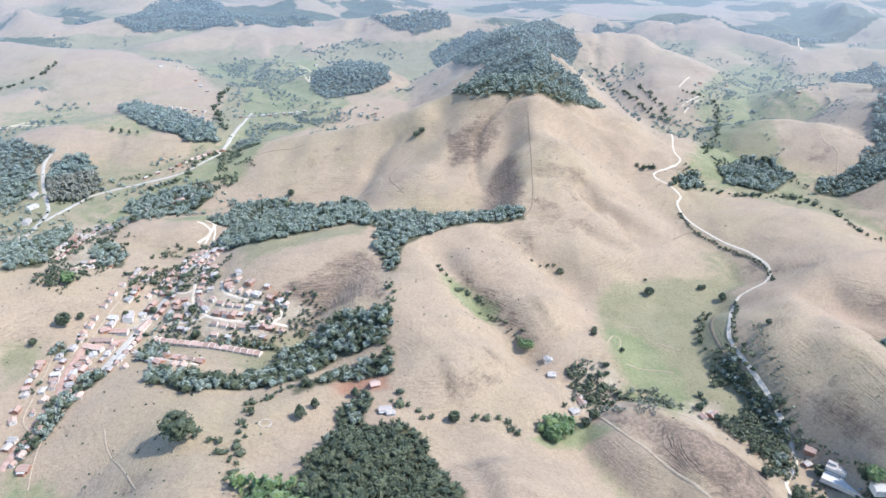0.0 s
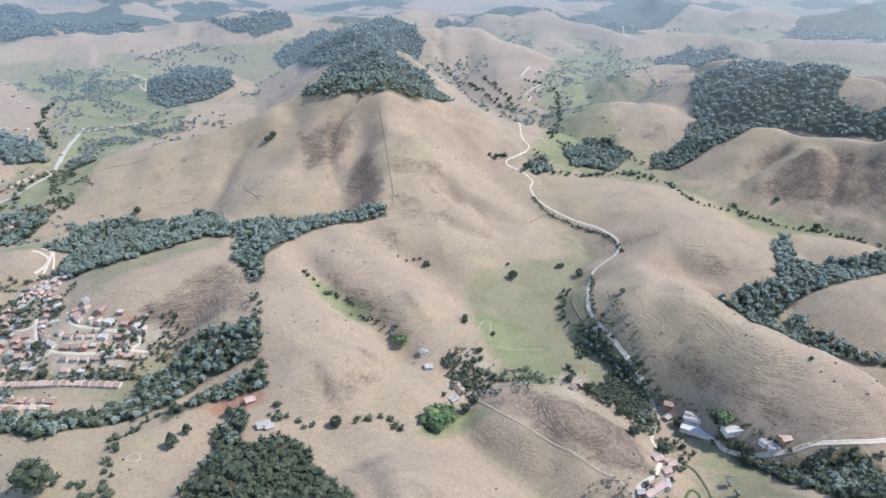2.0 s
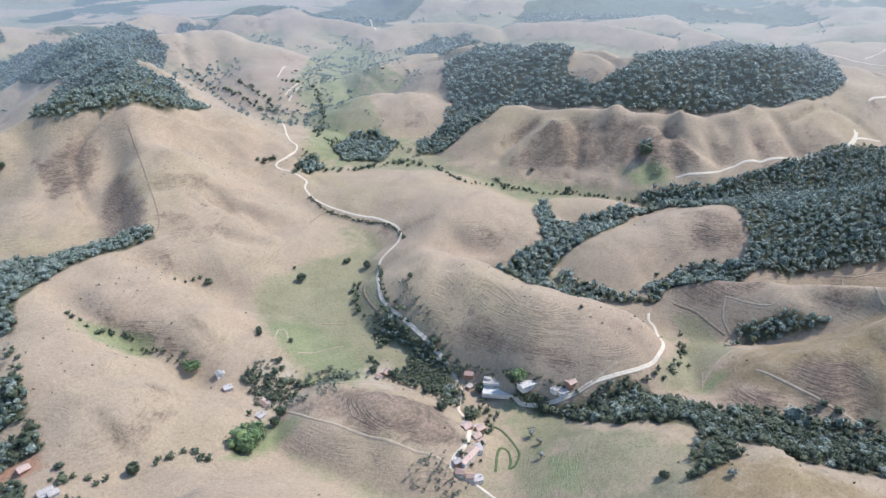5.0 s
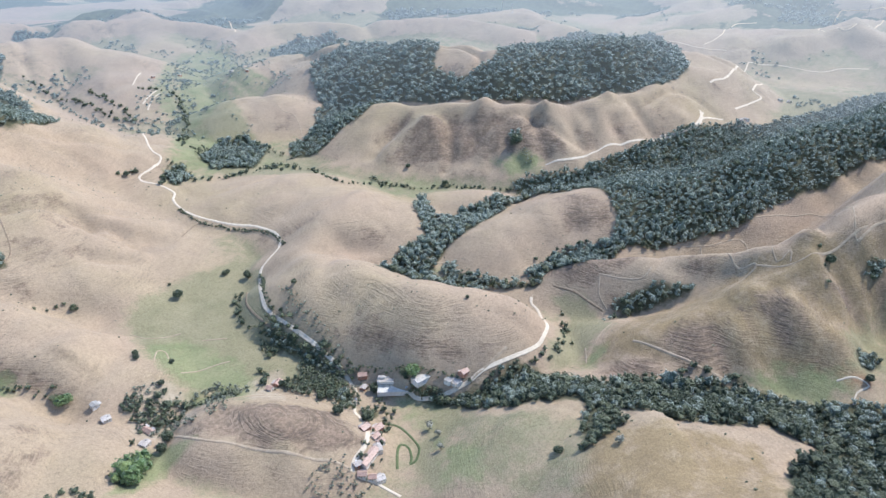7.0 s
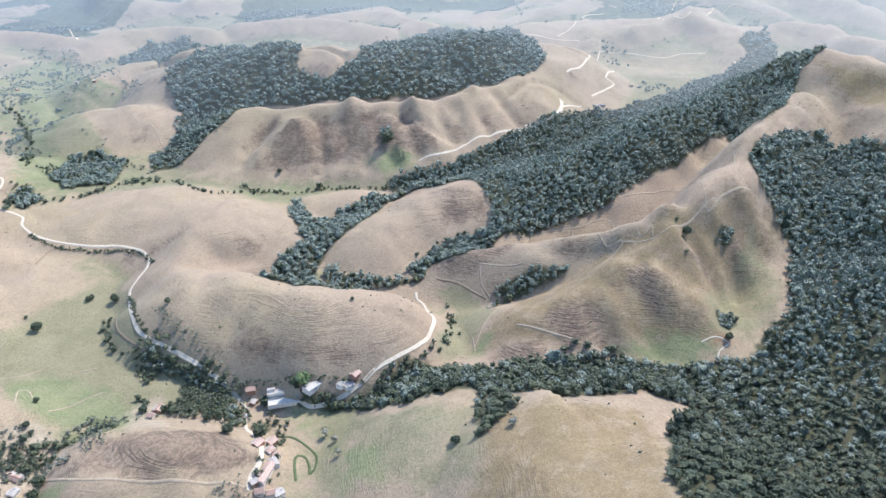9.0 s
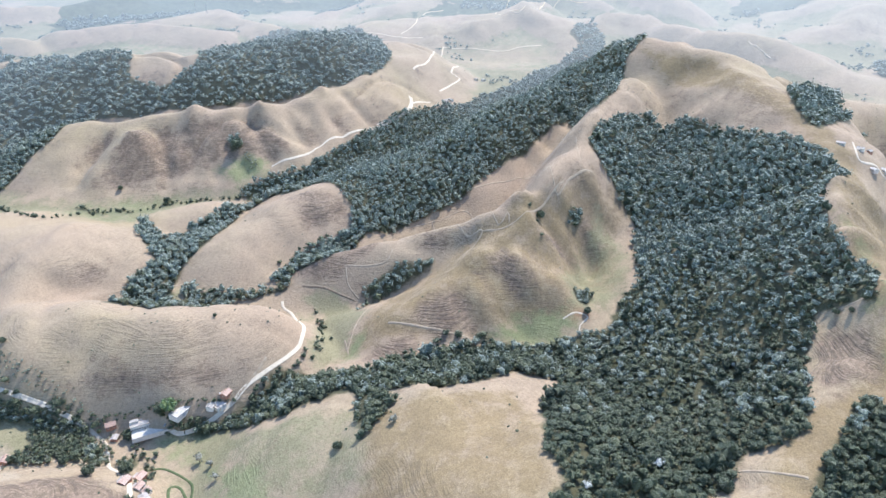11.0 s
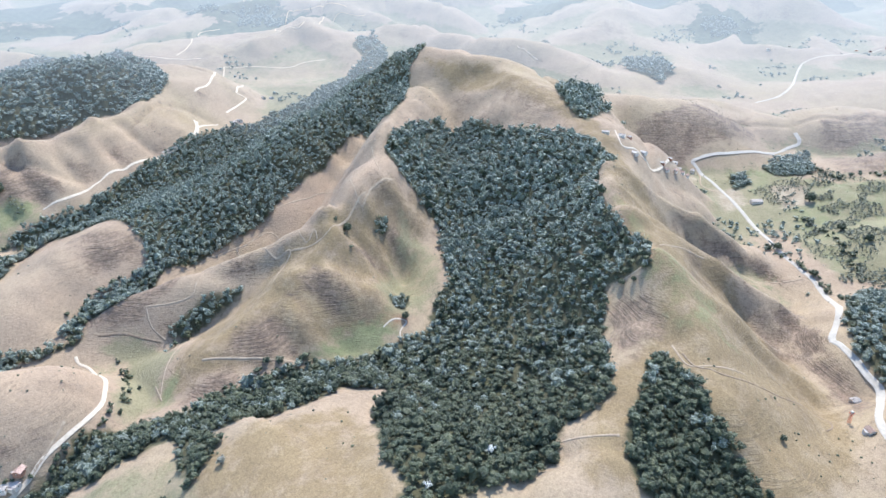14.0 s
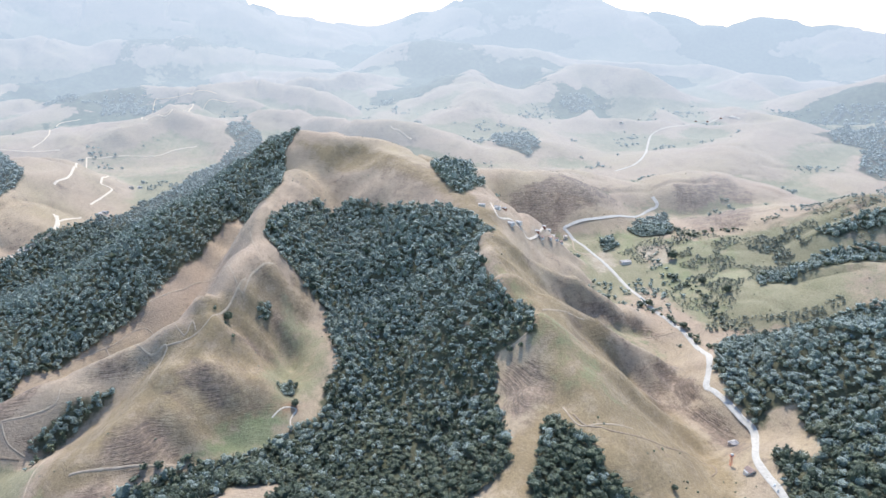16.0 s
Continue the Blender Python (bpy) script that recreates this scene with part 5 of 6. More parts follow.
HOUSES = [  # kind, first and last place of the row, count
    ("row", (-342, 703), (-213, 667), 17),
    ("long", (-393, 710), (-393, 710), 1),
    ("long", (-404, 690), (-404, 690), 1),
    ("long", (-405, 676), (-405, 676), 1),
    ("hall", (-390, 739), (-390, 739), 1),
    ("long", (-367, 724), (-367, 724), 1),
    ("hall", (-718, 1133), (-718, 1133), 1),
    ("hall", (-693, 1081), (-693, 1081), 1),
    ("hall", (-669, 1022), (-669, 1022), 1),
    ("hall", (-494, 1069), (-494, 1069), 1),
    ("tile", (-478, 1081), (-433, 1112), 8),
    ("hall", (-437, 1113), (-437, 1113), 1),
    ("pale", (-550, 1214), (-518, 1249), 5),
    ("tile", (-505, 1269), (-447, 1346), 12),
    ("pale", (-472, 1582), (-330, 1629), 16),
    ("pale", (-648, 1624), (-562, 1611), 8),
    ("pale", (-656, 1842), (-595, 1746), 5),
    ("pale", (-753, 1874), (-719, 1898), 4),
    ("pale", (-407, 2021), (-344, 2114), 5),
    ("pale", (-191, 1597), (-159, 1609), 4),
    ("pale", (-764, 1611), (-759, 1611), 1),
    ("tile", (-67, 577), (-67, 577), 1),
    ("farm", (-55, 535), (-55, 535), 1),
    ("tile", (145, 600), (148, 590), 2),
    ("pale", (117, 650), (119, 628), 2),
    ("pale", (137, 573), (137, 573), 1),
    ("tile", (273, 570), (284, 575), 2),
    ("tile", (356, 521), (357, 519), 1),
    ("pale", (349, 509), (349, 509), 1),
    ("white", (368, 492), (368, 492), 1),
    ("hall", (390, 460), (390, 460), 1),
    ("pale", (410, 436), (410, 436), 1),
    ("pale", (416, 429), (416, 429), 1),
    ("tile", (424, 427), (427, 423), 1),
    ("tile", (302, 439), (317, 441), 2),
    ("tile", (302, 425), (302, 418), 2),
    ("pale", (296, 414), (296, 414), 1),
    ("long", (281, 407), (281, 407), 1),
    ("pale", (267, 405), (269, 402), 1),
    ("tile", (267, 399), (273, 393), 2),
    ("pale", (278, 386), (282, 382), 1),
    ("hall", (1146, -402), (1146, -402), 1),
    ("tile", (528, -322), (528, -322), 1),
    ("pale", (605, -347), (605, -347), 1),
    ("pale", (1060, -221), (1267, -317), 7),
    ("tile", (1055, -227), (1122, -275), 4),
    ("pale", (1032, -149), (1053, -163), 2),
    ("pale", (1008, -166), (1026, -182), 2),
    ("pale", (2247, -728), (2395, -836), 5),
    ("pale", (2234, -970), (2184, -1031), 5),
    ("pale", (1027, -124), (1027, -124), 1),
    ("pale", (788, 1615), (807, 1582), 4),
    ("pale", (632, 1722), (707, 1744), 4),
    ("pale", (614, 1218), (619, 1214), 1),
    ("pale", (1332, 583), (1349, 579), 2),
    ("pale", (1538, 598), (1555, 584), 2),
]
STREETS = [  # lines with houses on both sides
    [(-375, 625), (-375, 700), (-363, 762), (-347, 817), (-344, 873), (-336, 920)],
    [(-411, 489), (-407, 533), (-402, 579), (-405, 597), (-414, 632), (-417, 676)],
    [(-417, 676), (-391, 692), (-373, 699)],
    [(-332, 836), (-325, 792), (-316, 759), (-294, 733), (-257, 720), (-215, 719), (-187, 715)],
    [(-290, 797), (-278, 771), (-243, 752), (-210, 740), (-197, 729), (-208, 718)],
    [(-345, 731), (-308, 727), (-293, 731)],
    [(-418, 679), (-413, 732), (-408, 800), (-410, 852)],
    [(-357, 789), (-333, 784), (-324, 792)],
    [(-545, 854), (-542, 902), (-546, 975), (-504, 994)],
    [(-497, 814), (-480, 840), (-460, 861)],
    [(-333, 663), (-305, 642), (-270, 632)],
    [(-402, 533), (-421, 550), (-428, 586), (-436, 625), (-442, 655)],
]
CARS = [(499, -331, -40, "white"), (491, -330, -40, "grey"), (332, 498, 80, "white"), (377, 468, 10, "grey"), (-374, 738, 55, "white"), (-362, 808, 55, "red"), (-377, 721, 55, "grey"), (-354, 852, 55, "white"), (268, 410, 60, "white")]  # x, y, heading, paint
PYLONS = [(1678, 1842), (1872, 1724), (1890, 1695), (1562, 1670), (2421, 736), (152, 1667), (236, 1632)]
RING = (-165, 511)


# ---------------------------------------------------------------- ground sheet
def spaced(low, high, step, far_low, far_high, grow=1.05):
    """Even steps between low and high, growing steps out to the far edges."""
    line = list(np.arange(low, high + 0.1, step))
    s = step
    while line[-1] < far_high:
        s = min(s * grow, 26)
        line.append(line[-1] + s)
    s = step
    while line[0] > far_low:
        s = min(s * grow, 26)
        line.insert(0, line[0] - s)
    return np.array(line)


def raw_mesh(name, co, faces, material, smooth=False):
    """A mesh from arrays: points, and faces that all have as many corners."""
    co, faces = np.asarray(co, np.float32), np.asarray(faces, np.int32)
    corners = faces.shape[1]
    me = bpy.data.meshes.new(name)
    me.vertices.add(len(co))
    me.vertices.foreach_set("co", co.ravel())
    me.loops.add(faces.size)
    me.loops.foreach_set("vertex_index", faces.ravel())
    me.polygons.add(len(faces))
    me.polygons.foreach_set("loop_start", np.arange(0, faces.size, corners, dtype=np.int32))
    me.polygons.foreach_set("use_smooth", np.full(len(faces), smooth))
    me.update(calc_edges=True)
    me.materials.append(material)
    return me


def inside(x, y, outline):
    """Signed distance in metres to an outline on the plan, above zero within it."""
    within, gap = np.zeros(x.shape, bool), np.full(x.shape, 1e9)
    for (ax, ay), (bx, by) in zip(outline, outline[1:] + outline[:1]):
        dx, dy = bx - ax, by - ay
        s = np.clip(((x - ax) * dx + (y - ay) * dy) / (dx * dx + dy * dy + 1e-9), 0, 1)
        gap = np.minimum(gap, np.hypot(x - ax - s * dx, y - ay - s * dy))
        if ay != by:
            within ^= ((ay > y) != (by > y)) & (x < (y - ay) * dx / dy + ax)
    return np.where(within, gap, -gap)


GX, GY = spaced(-670, 1680, 6.2, -3400, 4950), spaced(-770, 1600, 6.2, -4950, 4950)
MX, MY = np.meshgrid(GX, GY)
GZ = height(MX, MY)


def level(x, y):
    """The height of the ground sheet."""
    x, y = np.asarray(x, float), np.asarray(y, float)
    i = np.clip(np.searchsorted(GX, x) - 1, 0, len(GX) - 2)
    j = np.clip(np.searchsorted(GY, y) - 1, 0, len(GY) - 2)
    u, v = (x - GX[i]) / (GX[i + 1] - GX[i]), (y - GY[j]) / (GY[j + 1] - GY[j])
    return (GZ[j, i] * (1 - u) + GZ[j, i + 1] * u) * (1 - v) + (GZ[j + 1, i] * (1 - u) + GZ[j + 1, i + 1] * u) * v


def add_cover(layer, outline, strength, soft=13):
    px, py = [p[0] for p in outline], [p[1] for p in outline]
    near = (MX > min(px) - 30) & (MX < max(px) + 30) & (MY > min(py) - 30) & (MY < max(py) + 30)
    if near.any():
        layer[near] = np.maximum(layer[near], strength * np.clip(0.5 + inside(MX[near], MY[near], outline) / (2 * soft), 0, 1))


LAYERS = {k: np.zeros_like(GZ) for k in ("gold", "green", "lush", "brown", "pale", "red", "woods", "copse")}
rise = GZ - floor_height(MX, MY)


def blurred(z, k):
    for axis in (0, 1):
        pad = [(k + 1, k) if a == axis else (0, 0) for a in (0, 1)]
        total = np.cumsum(np.pad(z, pad, mode="edge"), axis)
        z = (np.take(total, range(2 * k + 1, total.shape[axis]), axis) - np.take(total, range(total.shape[axis] - 2 * k - 1), axis)) / (2 * k + 1)
    return z


hollow = np.clip((blurred(GZ, 9) - GZ) / 6 - 0.08, 0, 1) * np.clip((np.hypot(MX - 400, MY - 480) - 1100) / 500, 0, 1)
LAYERS["green"] = 0.75 * np.clip(1 - rise / 13, 0, 1) * np.clip(0.65 + 0.8 * value_noise(MX, MY, 210, 31), 0, 1)
LAYERS["green"] = np.maximum(LAYERS["green"], 0.7 * hollow)
LAYERS["lush"] = 0.4 * np.clip(1 - rise / 8, 0, 1) * np.clip(value_noise(MX, MY, 95, 32) * 2, 0, 1)
LAYERS["brown"] = 0.3 * np.clip(value_noise(MX, MY, 240, 33) * 1.6 - 0.45, 0, 1)
LAYERS["copse"] = np.clip((np.hypot(MX, MY) - 2250) / 400, 0, 1) * np.clip(0.5 + 1.1 * (value_noise(MX + 0.5 * MY, MY - 0.5 * MX, 420, 37) + 0.5 * value_noise(MX, MY, 170, 38) - 0.42), 0, 1) + 0.35 * hollow
slant = np.hypot(np.gradient(GZ, axis=1) / np.gradient(MX, axis=1), np.gradient(GZ, axis=0) / np.gradient(MY, axis=0))
worn_face = np.clip((slant - 0.28) / 0.2, 0, 1) * np.clip(1.2 * value_noise(MX + 0.6 * MY, MY - 0.4 * MX, 95, 34) + 0.9 * value_noise(MX, MY, 41, 35) + 0.6 * value_noise(MX - 0.5 * MY, MY, 22, 36) - 0.1, 0, 1)
LAYERS["brown"] = np.maximum(LAYERS["brown"], 0.36 * worn_face)
for kind, strength, outline in COVER:
    add_cover(LAYERS[kind], outline, strength)
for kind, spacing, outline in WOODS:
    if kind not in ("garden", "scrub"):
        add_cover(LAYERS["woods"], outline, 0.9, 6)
quad = (np.arange(len(GY) - 1)[:, None] * len(GX) + np.arange(len(GX) - 1)[None]).ravel()
quads = np.stack([quad, quad + 1, quad + len(GX) + 1, quad + len(GX)], -1)
points = np.stack([MX, MY, GZ], -1).reshape(-1, 3)
reach = (np.hypot(MX, MY) + 40 * value_noise(MX, MY, 200, 62)).ravel()[quad]
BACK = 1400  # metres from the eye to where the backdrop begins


def sheet(name, keep, material, label, layers=()):
    """The quads of the land that are kept, as one sheet with its cover."""
    used, index = np.unique(quads[keep], return_inverse=True)
    ob = tagged(new(name, raw_mesh(name, points[used], index.reshape(-1, 4), material, True)), label, name.split("_")[0], kind="structure")
    for layer in layers:
        ob.data.attributes.new(layer, "FLOAT", "POINT").data.foreach_set("value", LAYERS[layer].ravel()[used].astype(np.float32))
    return ob


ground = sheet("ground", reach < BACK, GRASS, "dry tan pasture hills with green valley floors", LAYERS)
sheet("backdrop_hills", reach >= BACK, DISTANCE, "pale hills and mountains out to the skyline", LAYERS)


# ---------------------------------------------------------------- roads and tracks
def smooth_line(points, step=4.0):
    """A flowing line through the points, in even steps."""
    p = [Vector(q) for q in points]
    p = [2 * p[0] - p[1]] + p + [2 * p[-1] - p[-2]]
    out = []
    for a, b, c, d in zip(p, p[1:], p[2:], p[3:]):
        n = max(2, int((c - b).length / step))
        for k in range(n):
            t = k / n
            out.append(0.5 * (2 * b + (c - a) * t + (2 * a - 5 * b + 4 * c - d) * t * t + (3 * b - a - 3 * c + d) * t ** 3))
    out.append(p[-2])
    return np.array([[v.x, v.y] for v in out])


def road(name, points, width, material, label):
    line = smooth_line(points)
    way = np.gradient(line, axis=0)
    way /= np.linalg.norm(way, axis=1)[:, None] + 1e-9
    side = np.stack([-way[:, 1], way[:, 0]], 1)
    wobble = 1 + 0.12 * value_noise(line[:, 0], line[:, 1], 17, 41)
    rows, across = [], (-0.66, -0.5, -0.2, 0.2, 0.5, 0.66)
    for a in across:
        p = line + side * (a * width * wobble)[:, None]
        z = np.maximum(level(p[:, 0], p[:, 1]), level(line[:, 0], line[:, 1]) - 0.6)
        rows.append(np.column_stack([p, z + (-0.5 if abs(a) > 0.6 else 0.42 if abs(a) < 0.3 else 0.36)]))
    n, m = len(line), len(across)
    co = np.stack(rows, 1).reshape(-1, 3)
    q = (np.arange(n - 1)[:, None] * m + np.arange(m - 1)[None]).ravel()
    return tagged(new(name, raw_mesh(name, co, np.stack([q, q + 1, q + m + 1, q + m], -1), material, True)), label, "road", kind="structure")


SURFACE = {"ditch": (DITCH, "dark grassy drainage ditch in the meadow"),
           "track": (TRACK, "thin worn earth track over the hillside"), "dirt": (DIRT, "pale dry dirt track across the pasture"), "paved": (PALE_PAVING, "sun-bleached paved road through the valley"),
           "red": (RED_EARTH, "wide red paved village street"), "path": (PATH, "narrow trodden earth strip in the grass")}
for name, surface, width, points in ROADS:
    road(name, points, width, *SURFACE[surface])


# ---------------------------------------------------------------- trees
def lump(detail, size, squash, rough):
    """One uneven clump of leaves."""
    bm = bmesh.new()
    if detail:
        bmesh.ops.create_icosphere(bm, subdivisions=detail, radius=1)
    else:
        corners = [bm.verts.new(p) for p in ((1, 0, 0), (0, 1, 0), (-1, 0, 0), (0, -1, 0), (0, 0, 1), (0, 0, -1))]
        for k in range(4):
            for tip in (4, 5):
                bm.faces.new([corners[i] for i in ((k, (k + 1) % 4, tip) if tip == 4 else ((k + 1) % 4, k, tip))])
        bm.verts.index_update()
        bmesh.ops.rotate(bm, verts=bm.verts, matrix=Euler([random.uniform(0, 6) for _ in range(3)]).to_matrix())
    for v in bm.verts:
        v.co *= size * (1 + random.uniform(-rough, rough))
        v.co.z *= squash
    co = np.array([v.co[:] for v in bm.verts])
    faces = np.array([[v.index for v in f.verts] for f in bm.faces])
    bm.free()
    return co, faces


def crown_shape(clumps, fringe, slim=1.0, detail=2, fine=1, spray=0.085, heart=0.36, small=0.14, large=0.27):
    """A crown one unit high and about one wide, foot of the leaves at zero: an uneven core, clumps round it, loose leaf sprays."""
    pieces = []
    core, faces = lump(detail, heart, 1.05, 0.3)
    pieces.append((core * (slim, slim, 1) + (0, 0, 0.45), faces))
    for k in range(clumps):
        a, h = k * 2.4 + random.random(), random.uniform(0.25, 0.82)
        r = 0.34 * slim * (1.15 - 0.75 * abs(h - 0.45)) * random.uniform(0.75, 1.1)
        co, faces = lump(fine, random.uniform(small, large), 0.85, 0.35)
        pieces.append((co + (r * math.cos(a), r * math.sin(a), h), faces))
    for k in range(fringe):
        a, h = random.uniform(0, 6.283), random.uniform(0.12, 0.98)
        r = 0.47 * slim * math.sqrt(max(0.05, 1 - (2 * h - 0.95) ** 2)) * random.uniform(0.85, 1.15)
        tri = np.array([[random.uniform(-1, 1) for _ in range(3)] for _ in range(3)]) * spray
        pieces.append((tri + (r * math.cos(a), r * math.sin(a), h), np.array([[0, 1, 2]])))
    co, faces, base = [], [], 0
    for c, f in pieces:
        co.append(c)
        faces.append(f + base)
        base += len(c)
    return np.concatenate(co), np.concatenate(faces)


def plant(shapes, places):
    """Joins turned and scaled copies of the shapes. Places: x, y, z, width, height."""
    co, faces, base = [], [], 0
    for x, y, z, wide, tall in places:
        c, f = shapes[random.randrange(len(shapes))]
        a = random.uniform(0, 6.283)
        ca, sa = math.cos(a) * wide, math.sin(a) * wide
        co.append(np.column_stack([c[:, 0] * ca - c[:, 1] * sa + x, c[:, 0] * sa + c[:, 1] * ca + y, c[:, 2] * tall + z]))
        faces.append(f + base)
        base += len(c)
    return np.concatenate(co), np.concatenate(faces)


def stem(sides=4):
    a = np.arange(sides) * 2 * math.pi / sides
    ring = np.column_stack([np.cos(a), np.sin(a), np.zeros(sides)])
    co = np.concatenate([ring * 0.5, ring * 0.3 + (0, 0, 1)])
    faces = []
    for k in range(sides):
        n = (k + 1) % sides
        faces += [[k, n, n + sides], [k, n + sides, k + sides]]
    return co, np.array(faces)


def part(name, mesh, parent, label=""):
    ob = new(name, mesh)
    ob.parent = parent
    if label:
        ob["label"] = label
    return ob


NEAR_CROWNS = [crown_shape(3, 20, random.uniform(0.85, 1.2), 1, 0, 0.14) for k in range(14)]
FAR_CROWNS = [crown_shape(2, 9, 1.1, 0, 0, 0.16) for k in range(10)]
SLIM_CROWNS = [crown_shape(2, 5, 0.5, 1, 0) for k in range(5)]
SHRUBS = [crown_shape(1, 4, 1.2, 1, 0) for k in range(5)]
STEM = [stem()]


def scatter(outline, spacing):
    """Uneven rows of places within an outline."""
    px, py = [p[0] for p in outline], [p[1] for p in outline]
    x, y = np.meshgrid(np.arange(min(px), max(px) + 1.0, spacing), np.arange(min(py), max(py) + 1.0, spacing * 0.87))
    x[1::2] += spacing / 2
    x, y = x.ravel(), y.ravel()
    x, y = x + np.random.uniform(-0.6, 0.6, len(x)) * spacing, y + np.random.uniform(-0.6, 0.6, len(x)) * spacing
    ragged = 13 * value_noise(x, y, 60, 50) + 5 * value_noise(x, y, 22, 51) if spacing > 9.2 else 4 * value_noise(x, y, 22, 51)
    keep = inside(x, y, outline) > ragged - 0.5
    return x[keep], y[keep]


WOOD_KINDS = {"wood": (LEAF, NEAR_CROWNS, 9.5, "dense dark green broadleaf woodland on the slope"),
              "far": (LEAF_FAR, FAR_CROWNS, 9.5, "dark green forest covering a distant hill"),
              "bright": (LEAF_BRIGHT, NEAR_CROWNS, 10, "bright green bushy trees beside the dark wood"),
              "garden": (LEAF, NEAR_CROWNS, 5.0, "garden trees and bushes between the village houses"),
              "scrub": (LEAF_SCRUB, FAR_CROWNS, 4.0, "grey-green thicket along the damp stream bed"),
              "bare": (LEAF_DRY, SLIM_CROWNS, 15, "grey-green plantation of slender straight trees")}
for kind, spacing, outline in WOODS:
    leaves, shapes, tall, label = WOOD_KINDS[kind]
    spacing *= {"wood": 0.86, "far": 0.78, "garden": 0.75, "scrub": 0.75}.get(kind, 1.2)
    x, y = scatter(outline, spacing)
    if kind in ("garden", "scrub"):
        # in clumps, with bare ground between
        keep = value_noise(x, y, 44, 59) + 0.7 * value_noise(x, y, 17, 60) > -0.02
        x, y = x[keep], y[keep]
    if not len(x):
        continue
    z = level(x, y)
    h = tall * (0.5 + 0.8 * np.random.uniform(0, 1, len(x)) ** 1.4 + 0.5 * (np.random.uniform(0, 1, len(x)) > 0.95)) * (1 + 0.3 * value_noise(x, y, 56, 52)) * (spacing / 7.5 if kind in ("wood", "far") else 1)
    w = (0.5 * h + 0.5 * h.mean()) * np.random.uniform(0.8, 1.35, len(x))
    if kind == "far":
        w, h = w * 1.0, h * 1.15
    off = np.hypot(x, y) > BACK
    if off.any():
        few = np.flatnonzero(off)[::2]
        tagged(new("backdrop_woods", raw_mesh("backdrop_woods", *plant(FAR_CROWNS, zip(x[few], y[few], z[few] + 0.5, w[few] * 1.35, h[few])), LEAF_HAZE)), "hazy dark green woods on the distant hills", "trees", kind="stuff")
        x, y, z, w, h = x[~off], y[~off], z[~off], w[~off], h[~off]
    if not len(x):
        continue
    # The share of haze-paled trees grows with distance from the eye.
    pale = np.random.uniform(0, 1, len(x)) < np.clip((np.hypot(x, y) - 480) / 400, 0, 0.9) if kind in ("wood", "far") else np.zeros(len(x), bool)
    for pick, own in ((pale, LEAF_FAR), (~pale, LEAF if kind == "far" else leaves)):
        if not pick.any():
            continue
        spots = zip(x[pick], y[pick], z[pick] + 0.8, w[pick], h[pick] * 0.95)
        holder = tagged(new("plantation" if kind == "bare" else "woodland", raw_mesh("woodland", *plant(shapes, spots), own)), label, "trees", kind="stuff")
        if kind not in ("far", "garden"):
            part("trunk", raw_mesh("trunk", *plant(STEM, zip(x[pick], y[pick], z[pick] - 0.5, h[pick] * 0.05, h[pick] * 0.6)), BARK), holder)

for half, spacing, size, points in BELTS:
    half, spacing, size = half * 1.6, spacing * 1.4, size * 1.45
    line = smooth_line(points, spacing * 0.7)
    n = len(line)
    off = np.random.uniform(-half, half, (n, 2))
    x, y = line[:, 0] + off[:, 0], line[:, 1] + off[:, 1]
    h = size * np.random.uniform(0.5, 1.3, n)
    co, faces = plant(NEAR_CROWNS, zip(x, y, level(x, y) - 0.3, h * np.random.uniform(0.9, 1.5, n), h))
    tagged(new("tree_belt", raw_mesh("tree_belt", co, faces, LEAF)), "uneven belt of small trees and scrub along a gully", "trees", kind="stuff")

# trees dotted along the valley floors and woods in patches, near and far
n = 170000
x, y = np.random.uniform(-2200, 3600, n), np.random.uniform(-2400, 3400, n)
ring, out = np.hypot(x - 320, y - 480), np.hypot(x, y)
bearing = np.degrees(np.arctan2(x, y))
cell = np.clip(np.searchsorted(GY, y), 0, len(GY) - 1), np.clip(np.searchsorted(GX, x), 0, len(GX) - 1)
damp = np.where(ring > 1280, hollow[cell] > 0.3, level(x, y) - floor_height(x, y) < 12)
dotted = (ring > 690) & damp & (0.6 * value_noise(x, y, 230, 55) + value_noise(x, y, 76, 56) + 0.6 * value_noise(x, y, 27, 63) > 0.5)
copse = (out > 2500) & (LAYERS["copse"][cell] + 0.25 * value_noise(x, y, 60, 58) > 0.72)
ok = (out < 2700) & (bearing > -38) & (bearing < 132) & (dotted | copse)
x, y, out, copse = x[ok], y[ok], out[ok], copse[ok]
size = np.where(copse, np.random.uniform(8, 15, len(x)), np.random.uniform(2.5, 9.5, len(x)))
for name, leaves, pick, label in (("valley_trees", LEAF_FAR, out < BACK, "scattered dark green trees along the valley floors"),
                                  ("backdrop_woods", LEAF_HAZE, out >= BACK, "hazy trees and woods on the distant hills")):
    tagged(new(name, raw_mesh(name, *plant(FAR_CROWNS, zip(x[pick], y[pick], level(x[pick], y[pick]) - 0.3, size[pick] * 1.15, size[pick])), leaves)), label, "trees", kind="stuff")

# shrubs dotted over the pasture
x, y = np.random.uniform(-720, 1600, 12000), np.random.uniform(-670, 1600, 12000)
ok = (value_noise(x, y, 190, 53) + 0.6 * value_noise(x, y, 56, 54) + 0.35 * np.random.uniform(-1, 1, len(x)) > 0.25) & (np.hypot(x, y) > 330)
x, y = x[ok], y[ok]
size = np.random.uniform(0.7, 1.75, len(x)) ** 1.5
tagged(new("pasture_shrubs", raw_mesh("pasture_shrubs", *plant(SHRUBS, zip(x, y, level(x, y) - 0.2, size * 1.3, size)), LEAF)),
       "small dark shrubs dotted over the dry pasture", "shrubs", kind="stuff")


